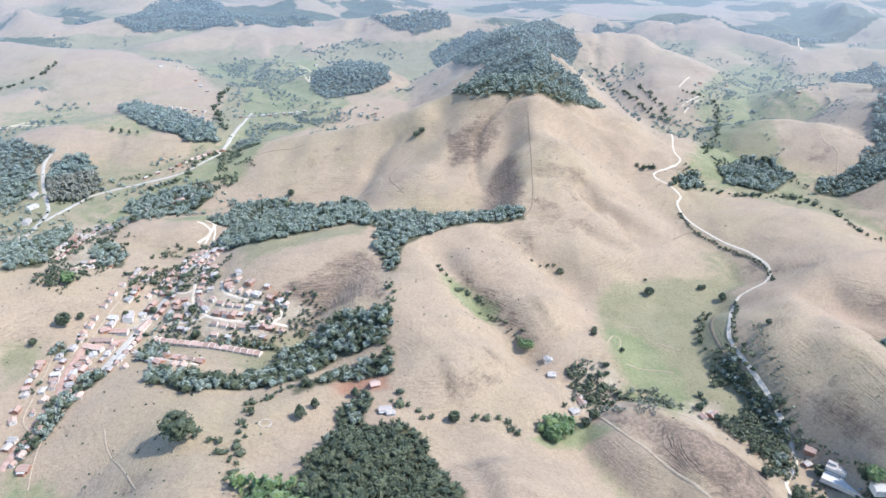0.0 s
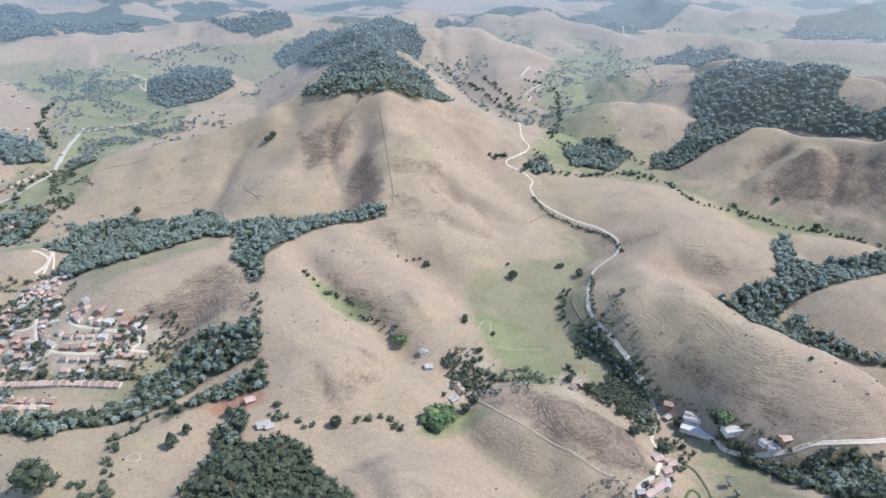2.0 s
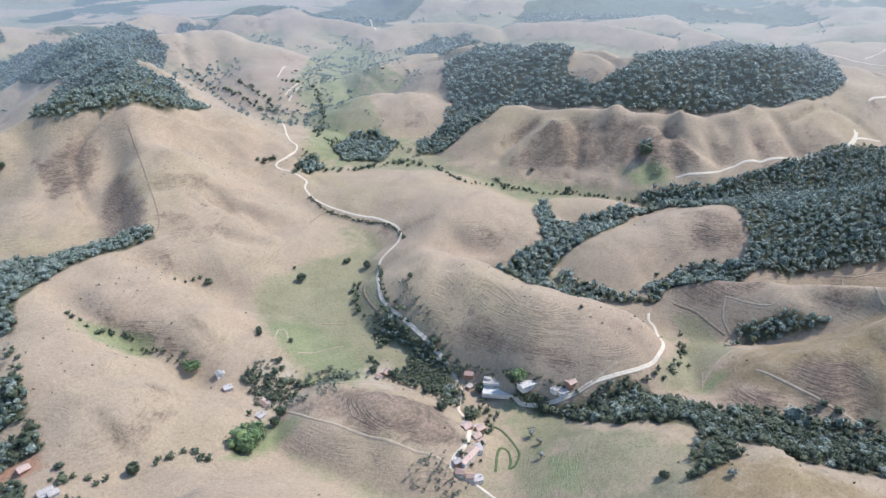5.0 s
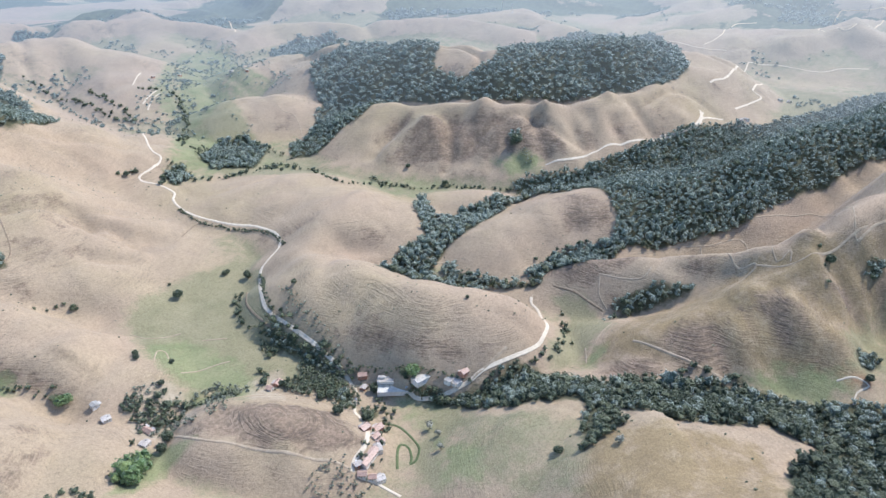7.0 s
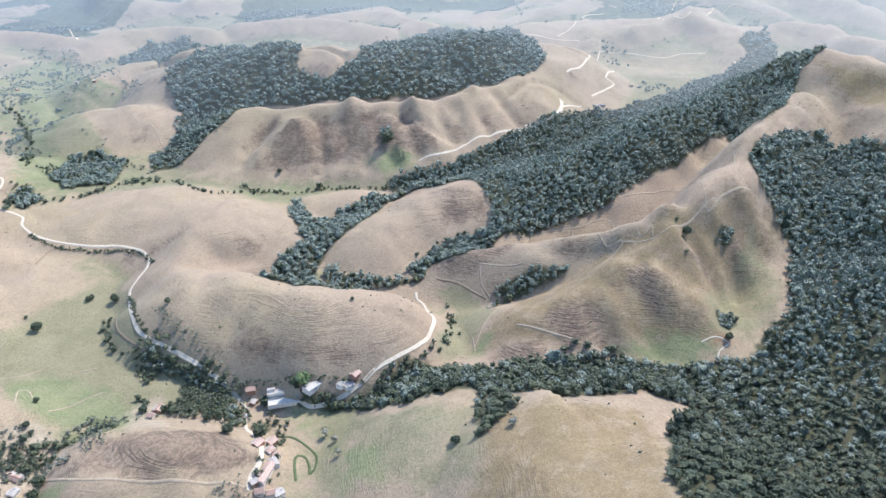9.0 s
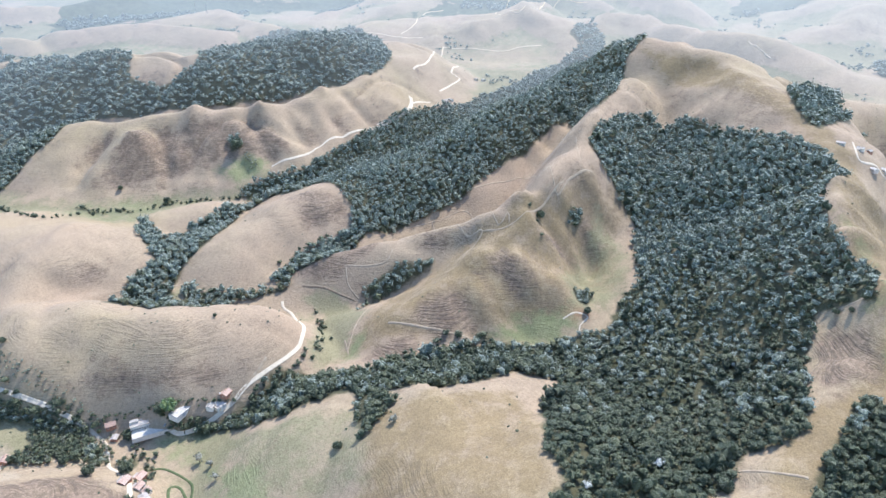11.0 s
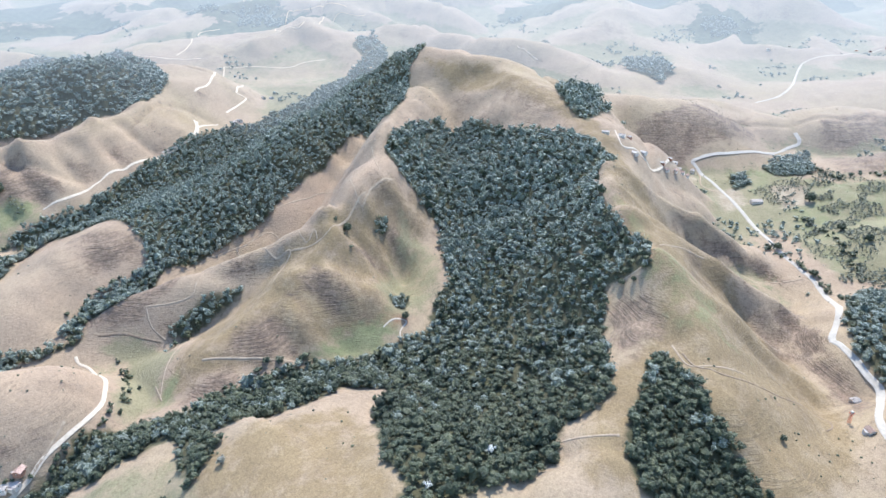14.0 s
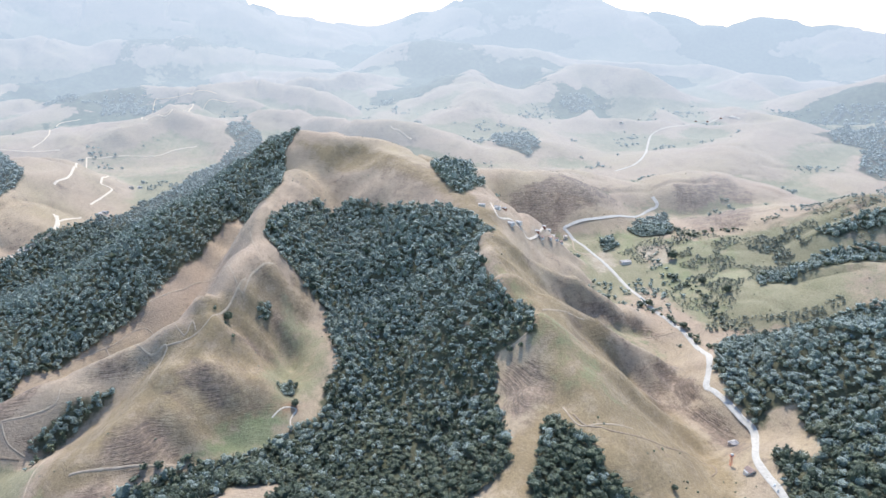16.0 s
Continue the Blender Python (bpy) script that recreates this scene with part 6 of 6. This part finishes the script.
def limb_mesh(name, spread):
    """A tapered trunk that forks into limbs, one unit high."""
    bm = bmesh.new()

    def tube(a, b, ra, rb):
        a, b = Vector(a), Vector(b)
        made = bmesh.ops.create_cone(bm, segments=7, radius1=ra, radius2=rb, depth=(b - a).length)
        bmesh.ops.transform(bm, verts=made["verts"], matrix=Matrix.Translation((a + b) / 2) @ (b - a).to_track_quat("Z", "Y").to_matrix().to_4x4())
    tube((0, 0, -0.06), (0.01, 0, 0.35), 0.045, 0.032)
    for k in range(5):
        a = k * 1.3 + 0.4
        h = 0.28 + 0.05 * k
        tube((0.01, 0, h), (spread * math.cos(a), spread * math.sin(a), h + 0.3), 0.02, 0.008)
    me = bpy.data.meshes.new(name)
    bm.to_mesh(me)
    bm.free()
    me.materials.append(BARK)
    return me


TREE_KINDS = {"broad": (LEAF, 70, 420, 1.05, "round dark green tree standing alone in the pasture"),
              "cone": (LEAF, 40, 240, 0.62, "dark pointed conifer in the mown field"),
              "bright": (LEAF_BRIGHT, 50, 300, 1.15, "bright green leafy tree in a damp hollow"),
              "bare": (LEAF_DRY, 5, 40, 1.1, "grey half-bare tree in the field"),
              "white": (LEAF_WHITE, 7, 120, 0.9, "pale silvery tree standing out of the forest")}
for kind, places in TREES.items():
    leaves, clumps, fringe, slim, label = TREE_KINDS[kind]
    models = []
    for k in range(3):
        co, faces = crown_shape(clumps, fringe, slim, 2, 1, 0.05, 0.27, 0.07, 0.16)
        if kind == "cone":
            co[:, :2] *= (1.35 - 1.05 * np.clip(co[:, 2:3], 0, 1))
        model = (raw_mesh("crown", co * (1, 1, 0.88) + (0, 0, 0.12), faces, leaves), limb_mesh("trunk", 0.2 * slim))
        models.append(model)
    made = {}
    for x, y, tall in places:
        tall *= 0.95 if kind == "white" else 1.4
        k, spot = random.randrange(3), pose(x, y, float(level(x, y)), 0, 0, random.uniform(0, 360))
        if k in made:
            first, size = made[k]
            copy_thing(first, spot @ Matrix.Diagonal((tall / size, tall / size, tall / size, 1)))
            continue
        ob = tagged(new("tree"), label, "tree", "lone trees")
        part("crown", models[k][0], ob)
        part("trunk", models[k][1], ob)
        ob.matrix_basis = spot @ Matrix.Diagonal((tall, tall, tall, 1))
        made[k] = ob, tall


# ---------------------------------------------------------------- houses
def box(bm, x0, x1, y0, y1, z0, z1):
    v = [bm.verts.new(p) for p in ((x0, y0, z0), (x1, y0, z0), (x1, y1, z0), (x0, y1, z0), (x0, y0, z1), (x1, y0, z1), (x1, y1, z1), (x0, y1, z1))]
    for f in ((0, 3, 2, 1), (4, 5, 6, 7), (0, 1, 5, 4), (1, 2, 6, 5), (2, 3, 7, 6), (3, 0, 4, 7)):
        bm.faces.new([v[i] for i in f])


def solid(name, material, *boxes, bevel=0.0):
    bm = bmesh.new()
    for b in boxes:
        box(bm, *b)
    if bevel:
        bmesh.ops.bevel(bm, geom=bm.edges[:], offset=bevel, segments=1, affect="EDGES")
    me = bpy.data.meshes.new(name)
    bm.to_mesh(me)
    bm.free()
    me.materials.append(material)
    return me


def gable_walls(name, material, wide, deep, eaves, ridge):
    """Walls with gable ends, the ridge along x, footed below the ground."""
    bm = bmesh.new()
    x, y = wide / 2, deep / 2
    end = [(-y, -2.5), (y, -2.5), (y, eaves), (0, ridge), (-y, eaves)]
    a = [bm.verts.new((-x, p, q)) for p, q in end]
    b = [bm.verts.new((x, p, q)) for p, q in end]
    bm.faces.new(a[::-1])
    bm.faces.new(b)
    for i in range(5):
        j = (i + 1) % 5
        bm.faces.new((a[i], a[j], b[j], b[i]))
    me = bpy.data.meshes.new(name)
    bm.to_mesh(me)
    bm.free()
    me.materials.append(material)
    return me


def gable_roof(name, material, wide, deep, eaves, ridge, over=0.5, thick=0.18, ribs=0):
    """Two pitched sheets with thickness, overhang, a ridge cap and raised rows down the slope."""
    bm = bmesh.new()
    x, y = wide / 2 + over, deep / 2 + over
    low = eaves - over * (ridge - eaves) / (deep / 2)
    for s in (-1, 1):
        prof = [(0, ridge + 0.05), (s * y, low + 0.05), (s * y, low + 0.05 + thick), (0, ridge + 0.05 + thick)]
        a = [bm.verts.new((-x, p, q)) for p, q in prof]
        b = [bm.verts.new((x, p, q)) for p, q in prof]
        bm.faces.new(a if s < 0 else a[::-1])
        bm.faces.new(b[::-1] if s < 0 else b)
        for i in range(4):
            j = (i + 1) % 4
            bm.faces.new((a[i], b[i], b[j], a[j]) if s < 0 else (a[j], b[j], b[i], a[i]))
        for k in range(ribs):
            u = -x + (k + 0.5) * 2 * x / ribs
            r = 0.5 * x / ribs
            p = [(u - r, 0, ridge + 0.05 + thick), (u + r, 0, ridge + 0.05 + thick), (u + r, s * y, low + 0.05 + thick), (u - r, s * y, low + 0.05 + thick)]
            q = [(a_, b_, c_ + 0.09) for a_, b_, c_ in p]
            v = [bm.verts.new(w) for w in p + q]
            for f in ((4, 5, 6, 7), (0, 4, 7, 3), (1, 2, 6, 5), (3, 7, 6, 2)):
                bm.faces.new([v[i] for i in f])
    box(bm, -x, x, -0.22, 0.22, ridge + 0.08 + thick * 0.5, ridge + 0.2 + thick)
    bmesh.ops.recalc_face_normals(bm, faces=bm.faces)
    me = bpy.data.meshes.new(name)
    bm.to_mesh(me)
    bm.free()
    me.materials.append(material)
    return me


def add_openings(house, wide, deep, eaves):
    """A door and windows with frames on the long walls, windows in the ends."""
    y, x = deep / 2, wide / 2
    part("door", solid("door", WOOD, (-0.45, 0.45, -y - 0.06, -y + 0.05, 0, 2.1)), house)
    spots = [(-x * 0.55, -y, 0), (x * 0.55, -y, 0), (-x * 0.5, y, 0), (x * 0.5, y, 0)]
    for u, v, _ in spots:
        w = part("window", solid("window", WHITE, (u - 0.65, u + 0.65, v - 0.07, v + 0.07, 0.9, 2.1)), house)
        part("pane", solid("pane", PANE, (u - 0.52, u + 0.52, v - 0.09, v + 0.09, 1.02, 1.98)), w)
    for s in (-1, 1):
        w = part("window", solid("window", WHITE, (s * x - 0.07, s * x + 0.07, -0.6, 0.6, 0.9, 2.1)), house)
        part("pane", solid("pane", PANE, (s * x - 0.09, s * x + 0.09, -0.48, 0.48, 1.02, 1.98)), w)


def simple_house(kind, wide, deep, eaves, pitch, wall, roof, label, tank=False, lean=True, ribs=10):
    house = tagged(new("house"), label, "house", "houses of the valley")
    ridge = eaves + deep / 2 * pitch
    part("wall", gable_walls("wall", wall, wide, deep, eaves, ridge), house)
    part("roof", gable_roof("roof", roof, wide, deep, eaves, ridge, ribs=ribs), house)
    add_openings(house, wide, deep, eaves)
    if lean:
        shed = part("lean_to", solid("lean_to", wall, (-wide * 0.3, wide * 0.3, deep / 2, deep / 2 + 2.4, -2.5, 2.1)), house)
        part("lean_to_roof", solid("lean_to_roof", SHEET, (-wide * 0.34, wide * 0.34, deep / 2 - 0.05, deep / 2 + 2.7, 2.14, 2.26)), shed)
    if tank:
        part("water_tank", solid("water_tank", CONCRETE, (wide * 0.2, wide * 0.2 + 1.2, -0.6, 0.6, ridge - 0.3, ridge + 1.0), bevel=0.15), house)
    return house


def row_house():
    """One house of the terrace, with raised white party walls."""
    house = tagged(new("house"), "narrow terrace house with red clay roof and white party walls", "house", "terrace houses")
    part("wall", gable_walls("wall", WHITE, 7.2, 9, 2.7, 4.7), house)
    part("roof", gable_roof("roof", TILE, 6.6, 9, 2.7, 4.7, 0.2, ribs=8), house)
    part("party_wall", gable_walls("party_wall", WHITE, 0.5, 9.8, 3.3, 5.3), house).location.x = -3.8
    part("door", solid("door", WOOD, (-1.4, -0.5, -4.58, -4.45, 0, 2.1)), house)
    w = part("window", solid("window", WHITE, (0.3, 1.5, -4.6, -4.45, 0.9, 2.1)), house)
    part("pane", solid("pane", PANE, (0.42, 1.38, -4.63, -4.45, 1.02, 1.98)), w)
    return house


def hall():
    house = tagged(new("shed"), "wide white metal-roofed hall on the village edge", "shed", "halls and sheds")
    part("wall", gable_walls("wall", WHITE, 18, 11, 4.2, 5.4), house)
    part("roof", gable_roof("roof", SHEET, 18, 11, 4.2, 5.4, 0.4, ribs=16), house)
    part("gate", solid("gate", STEEL, (-2.0, 2.0, -5.58, -5.45, 0, 3.4)), house)
    for k in range(5):
        w = part("window", solid("window", WHITE, (-7.8 + 3.4 * k - 0.8, -7.8 + 3.4 * k + 0.8, 5.44, 5.57, 2.2, 3.3)), house)
        part("pane", solid("pane", PANE, (-7.8 + 3.4 * k - 0.66, -7.8 + 3.4 * k + 0.66, 5.46, 5.59, 2.34, 3.16)), w)
    return house


def long_house():
    house = tagged(new("house"), "long low building with a weathered red tile roof", "house", "long village buildings")
    part("wall", gable_walls("wall", WHITE, 24, 8, 3.0, 4.7), house)
    part("roof", gable_roof("roof", TILE, 24, 8, 3.0, 4.7, 0.6, ribs=26), house)
    for k in range(5):
        part("door", solid("door", WOOD, (-9.6 + 4.6 * k, -8.7 + 4.6 * k, -4.06, -3.95, 0, 2.1)), house)
        w = part("window", solid("window", WHITE, (-8.0 + 4.6 * k, -6.8 + 4.6 * k, -4.07, -3.95, 0.9, 2.1)), house)
        part("pane", solid("pane", PANE, (-7.88 + 4.6 * k, -6.92 + 4.6 * k, -4.1, -3.95, 1.02, 1.98)), w)
    return house


def white_works():
    """The flat-roofed white building of the hamlet with its yard."""
    house = tagged(new("works_building"), "large white flat-roofed building with a concrete yard", "building")
    part("main_block", solid("main_block", WHITE, (-9, 8, -5, 4, -2.5, 5.2)), house)
    part("parapet", solid("parapet", WHITE, (-9.2, 8.2, -5.2, -4.85, 5.2, 5.9), (-9.2, 8.2, 3.85, 4.2, 5.2, 5.9), (-9.2, -8.85, -4.85, 3.85, 5.2, 5.9), (7.85, 8.2, -4.85, 3.85, 5.2, 5.9)), house)
    part("flat_roof", solid("flat_roof", SHEET, (-8.85, 7.85, -4.85, 3.85, 5.2, 5.32)), house)
    part("upper_block", solid("upper_block", WHITE, (-8.4, -1.0, 0.2, 3.7, 5.3, 7.6)), house)
    part("upper_roof", solid("upper_roof", SHEET, (-8.7, -0.7, -0.1, 4.0, 7.6, 7.78)), house)
    part("annex", solid("annex", WHITE, (8, 14, -4, 2, -2.5, 3.4)), house)
    part("annex_roof", solid("annex_roof", SHEET, (7.9, 14.4, -4.4, 2.4, 3.4, 3.56)), house)
    for k in range(3):
        part("roof_vent", solid("roof_vent", STEEL, (0.6 + 2.3 * k, 2.0 + 2.3 * k, -3.4, -2.0, 5.32, 6.1), bevel=0.1), house)
    for k in range(7):
        w = part("window", solid("window", CONCRETE, (-8.2 + 2.3 * k, -6.8 + 2.3 * k, -5.08, -4.94, 1.2, 2.8)), house)
        part("pane", solid("pane", PANE, (-8.06 + 2.3 * k, -6.94 + 2.3 * k, -5.1, -4.94, 1.34, 2.66)), w)
    part("door", solid("door", STEEL, (9.6, 11.8, -4.08, -3.94, 0, 2.6)), house)
    part("yard_slab", solid("yard_slab", YARD, (-9, 26, -17, -5.2, -4.0, 0.12)), house)
    part("yard_wall", solid("yard_wall", WHITE, (-9.2, 26.2, -17.4, -17.1, -4.0, 1.2), (26.0, 26.3, -17.1, -5.2, -4.0, 1.2)), house)
    return house


def farm_house():
    house = tagged(new("farm_house"), "white farmhouse with two pale roofs above the wood", "house")
    part("wall", gable_walls("wall", WHITE, 12, 7, 3.0, 4.6), house)
    part("roof", gable_roof("roof", SHEET, 12, 7, 3.0, 4.6, 0.5, ribs=12), house)
    wing = part("wing", gable_walls("wing", WHITE, 8, 6, 2.7, 4.0), house)
    wing.matrix_basis = pose(5, -5.5, 0)
    part("wing_roof", gable_roof("wing_roof", SHEET, 8, 6, 2.7, 4.0, 0.5, ribs=9), wing)
    part("veranda", solid("veranda", CONCRETE, (-6, 0.6, -6.2, -3.6, -2.5, 0.15)), house)
    for k in range(3):
        part("post", solid("post", WOOD, (-5.9 + 2.9 * k, -5.7 + 2.9 * k, -6.1, -5.9, 0.15, 2.4)), house)
    part("veranda_roof", solid("veranda_roof", SHEET, (-6.2, 0.7, -6.4, -3.4, 2.4, 2.5)), house)
    add_openings(house, 12, 7, 3.0)
    return house


def models():
    kinds = {"row": [row_house()], "hall": [hall()], "long": [long_house()], "white": [white_works()], "farm": [farm_house()]}
    kinds["tile"] = [simple_house("tile", 8, 6.5, 2.7, 0.55, WHITE, TILE, "small white village house with a red clay tile roof", ribs=9),
                     simple_house("tile", 9.5, 7.5, 2.8, 0.5, BRICK, TILE, "unplastered brick house with an old red tile roof", ribs=10),
                     simple_house("tile", 7, 6, 2.7, 0.6, WHITE, TILE, "tiny whitewashed house with a faded clay roof", lean=False, ribs=8)]
    kinds["pale"] = [simple_house("pale", 8.5, 7, 2.8, 0.28, WHITE, SHEET, "white house with a low pale cement-sheet roof", tank=True),
                     simple_house("pale", 10, 7, 2.9, 0.22, WHITE, SHEET, "white house with a shallow light grey roof", lean=False, ribs=12),
                     simple_house("pale", 7, 6, 2.8, 0.3, BRICK, SHEET, "bare brick house with a pale sheet roof", lean=False, ribs=8)]
    return kinds


MODELS = models()
USED = set()
rows = list(HOUSES)
for kind, (ax, ay), (bx, by), count in HOUSES:
    if count >= 4 and kind in ("tile", "pale") and math.hypot(ax, ay) < 1000:
        long = math.hypot(bx - ax, by - ay)
        ox, oy = (by - ay) / long * 14, (ax - bx) / long * 14
        rows.append((random.choice(("tile", "pale")), (ax + ox, ay + oy), (bx + ox, by + oy), count // 2))
for kind, (ax, ay), (bx, by), count in rows:
    if count > 3 and math.hypot(ax, ay) > 1200:
        count = count * 2 // 3
    along = math.degrees(math.atan2(by - ay, bx - ax)) if count > 1 else 0.0
    for k in range(count):
        s = k / max(1, count - 1)
        x, y = ax + (bx - ax) * s, ay + (by - ay) * s
        if kind == "row":
            turn = along
        elif kind in ("white", "farm"):
            turn = {"white": -40, "farm": 8}[kind]
        else:
            x, y = x + random.uniform(-2, 2), y + random.uniform(-2, 2)
            turn = along + random.choice((0, 0, 90)) + random.uniform(-8, 8) + (random.uniform(-30, 30) if count == 1 else 0)
        ob = random.choice(MODELS[kind])
        m = pose(x, y, float(level(x, y)) + 0.3, 0, 0, turn)
        if ob.name in USED:
            copy_thing(ob, m)
        else:
            USED.add(ob.name)
            ob.matrix_basis = m
# houses along the village streets, each with its own size, turn and gap
TAKEN = [(ob.matrix_basis.translation.x, ob.matrix_basis.translation.y, 13) for ob in bpy.data.objects if ob.parent is None and ob.get("category") in ("house", "shed") and ob.matrix_basis.translation.length > 1]
LANES = [smooth_line(points, 5.0) for points in STREETS]
for number, lane in enumerate(LANES):
    run = np.concatenate([[0], np.cumsum(np.hypot(*np.diff(lane, axis=0).T))])
    for side in (-1, 1):
        for row in ((0, 1) if number < 6 else (0,)):
            at = random.uniform(2, 8)
            while at < run[-1] - 2:
                x, y = np.interp(at, run, lane[:, 0]), np.interp(at, run, lane[:, 1])
                dx, dy = np.interp(at + 2, run, lane[:, 0]) - np.interp(at - 2, run, lane[:, 0]), np.interp(at + 2, run, lane[:, 1]) - np.interp(at - 2, run, lane[:, 1])
                long = math.hypot(dx, dy) + 1e-6
                back = (8.5 if row == 0 else 23) + random.uniform(-1, 2)
                x, y = x - side * dy / long * back, y + side * dx / long * back
                at += random.uniform(9.5, 14) if row == 0 else random.uniform(14, 40)
                clear = all(math.hypot(x - a, y - b) > r for a, b, r in TAKEN) and all(np.hypot(lane_[:, 0] - x, lane_[:, 1] - y).min() > 6.5 for lane_ in LANES)
                if not clear or random.random() < (0.12 if number < 6 else 0.3):
                    continue
                TAKEN.append((x, y, 8.6))
                ob = random.choice(MODELS[random.choice(("tile", "tile", "pale"))])
                size = random.uniform(0.78, 1.12)
                m = pose(x, y, float(level(x, y)) + 0.3, 0, 0, math.degrees(math.atan2(dy, dx)) + random.choice((0, 0, 90)) + random.uniform(-6, 6)) @ Matrix.Diagonal((size, size, 1, 1))
                if ob.name in USED:
                    copy_thing(ob, m)
                else:
                    USED.add(ob.name)
                    ob.matrix_basis = m
for group in MODELS.values():
    for ob in group:
        if ob.name not in USED:
            for child in list(ob.children_recursive):
                bpy.data.objects.remove(child)
            bpy.data.objects.remove(ob)


# ---------------------------------------------------------------- small things
def motor_car(paint, label):
    car = tagged(new("car"), label, "car", "parked cars")
    part("body", solid("body", paint, (-2.1, 2.1, -0.85, 0.85, 0.35, 0.95), bevel=0.12), car)
    part("cabin", solid("cabin", PANE, (-1.3, 1.0, -0.75, 0.75, 0.95, 1.45), bevel=0.15), car)
    part("cabin_roof", solid("cabin_roof", paint, (-1.1, 0.8, -0.7, 0.7, 1.45, 1.52)), car)
    for u in (-1.3, 1.3):
        for v in (-0.8, 0.8):
            bm = bmesh.new()
            bmesh.ops.create_cone(bm, cap_ends=True, segments=12, radius1=0.34, radius2=0.34, depth=0.22)
            bmesh.ops.rotate(bm, verts=bm.verts, matrix=Euler((math.pi / 2, 0, 0)).to_matrix())
            bmesh.ops.translate(bm, verts=bm.verts, vec=(u, v, 0.34))
            me = bpy.data.meshes.new("wheel")
            bm.to_mesh(me)
            bm.free()
            me.materials.append(RUBBER)
            part("wheel", me, car)
    return car


def set_down(ob, x, y, turn=0.0, up=0.0):
    ob.matrix_basis = pose(x, y, float(level(x, y)) + up, 0, 0, turn)


for x, y, turn, paint in CARS:
    set_down(motor_car({"white": CAR_WHITE, "red": CAR_RED, "grey": STEEL}[paint], "small " + paint + " car parked at the roadside"), x, y, turn, 0.45)


def pylon(tall):
    """A lattice tower with three pairs of arms."""
    tower = tagged(new("pylon"), "grey lattice power pylon on the hilltop", "pylon", "power line")
    bm = bmesh.new()

    def rod(a, b, r=0.16):
        a, b = Vector(a), Vector(b)
        made = bmesh.ops.create_cone(bm, segments=4, radius1=r, radius2=r, depth=(b - a).length)
        bmesh.ops.transform(bm, verts=made["verts"], matrix=Matrix.Translation((a + b) / 2) @ (b - a).to_track_quat("Z", "Y").to_matrix().to_4x4())
    foot = [(-3, -3), (3, -3), (3, 3), (-3, 3)]
    for k, (x, y) in enumerate(foot):
        rod((x, y, -2), (x * 0.15, y * 0.15, tall))
        u, v = foot[(k + 1) % 4]
        for j in range(5):
            s, t = 1 - 0.17 * j, 1 - 0.17 * (j + 1)
            rod((x * s, y * s, tall * 0.2 * j), (u * t, v * t, tall * 0.2 * (j + 1)), 0.09)
    me = bpy.data.meshes.new("mast")
    bm.to_mesh(me)
    bm.free()
    me.materials.append(STEEL)
    part("mast", me, tower)
    for j in range(3):
        z = tall * (0.72 + 0.12 * j)
        part("arm", solid("arm", STEEL, (-5 + j, 5 - j, -0.18, 0.18, z, z + 0.35)), tower)
    return tower


for x, y in PYLONS:
    set_down(pylon(34), x, y, 30)

def red_mast(tall):
    """A slim lattice mast with a work platform on top."""
    mast = tagged(new("lattice_mast"), "red-painted steel lattice mast beside the road", "mast")
    for u, v in ((-0.9, -0.9), (0.9, -0.9), (0.9, 0.9), (-0.9, 0.9)):
        part("leg", solid("leg", RED_STEEL, (u - 0.13, u + 0.13, v - 0.13, v + 0.13, -1.5, tall)), mast)
    for k in range(5):
        z = (k + 0.6) * tall / 5
        part("brace", solid("brace", RED_STEEL, (-0.9, 0.9, -1.0, -0.82, z, z + 0.22), (-0.9, 0.9, 0.82, 1.0, z, z + 0.22), (-1.0, -0.82, -0.9, 0.9, z, z + 0.22), (0.82, 1.0, -0.9, 0.9, z, z + 0.22)), mast)
    part("platform", solid("platform", RED_STEEL, (-1.9, 1.9, -1.9, 1.9, tall, tall + 0.25)), mast)
    part("tank", solid("tank", WHITE, (-1.3, 1.3, -1.3, 1.3, tall + 0.25, tall + 2.0), bevel=0.3), mast)
    return mast


set_down(red_mast(12), 550, -316, 25)

# white marker ring on the mown field
bm = bmesh.new()
inner = [bm.verts.new((5.0 * math.cos(k * 0.2618), 5.0 * math.sin(k * 0.2618), 0)) for k in range(24)]
outer = [bm.verts.new((6.2 * math.cos(k * 0.2618), 6.2 * math.sin(k * 0.2618), 0)) for k in range(24)]
for v in inner + outer:
    v.co.z = float(level(RING[0] + v.co.x, RING[1] + v.co.y)) + 0.3
for k in range(24):
    bm.faces.new((inner[k], outer[k], outer[(k + 1) % 24], inner[(k + 1) % 24]))
bmesh.ops.solidify(bm, geom=bm.faces[:], thickness=0.25)
me = bpy.data.meshes.new("marker_ring")
bm.to_mesh(me)
bm.free()
me.materials.append(WHITE)
ring_mark = tagged(new("marker_ring", me), "pale ring laid out on the mown field", "marker")
ring_mark.location = (RING[0], RING[1], 0)
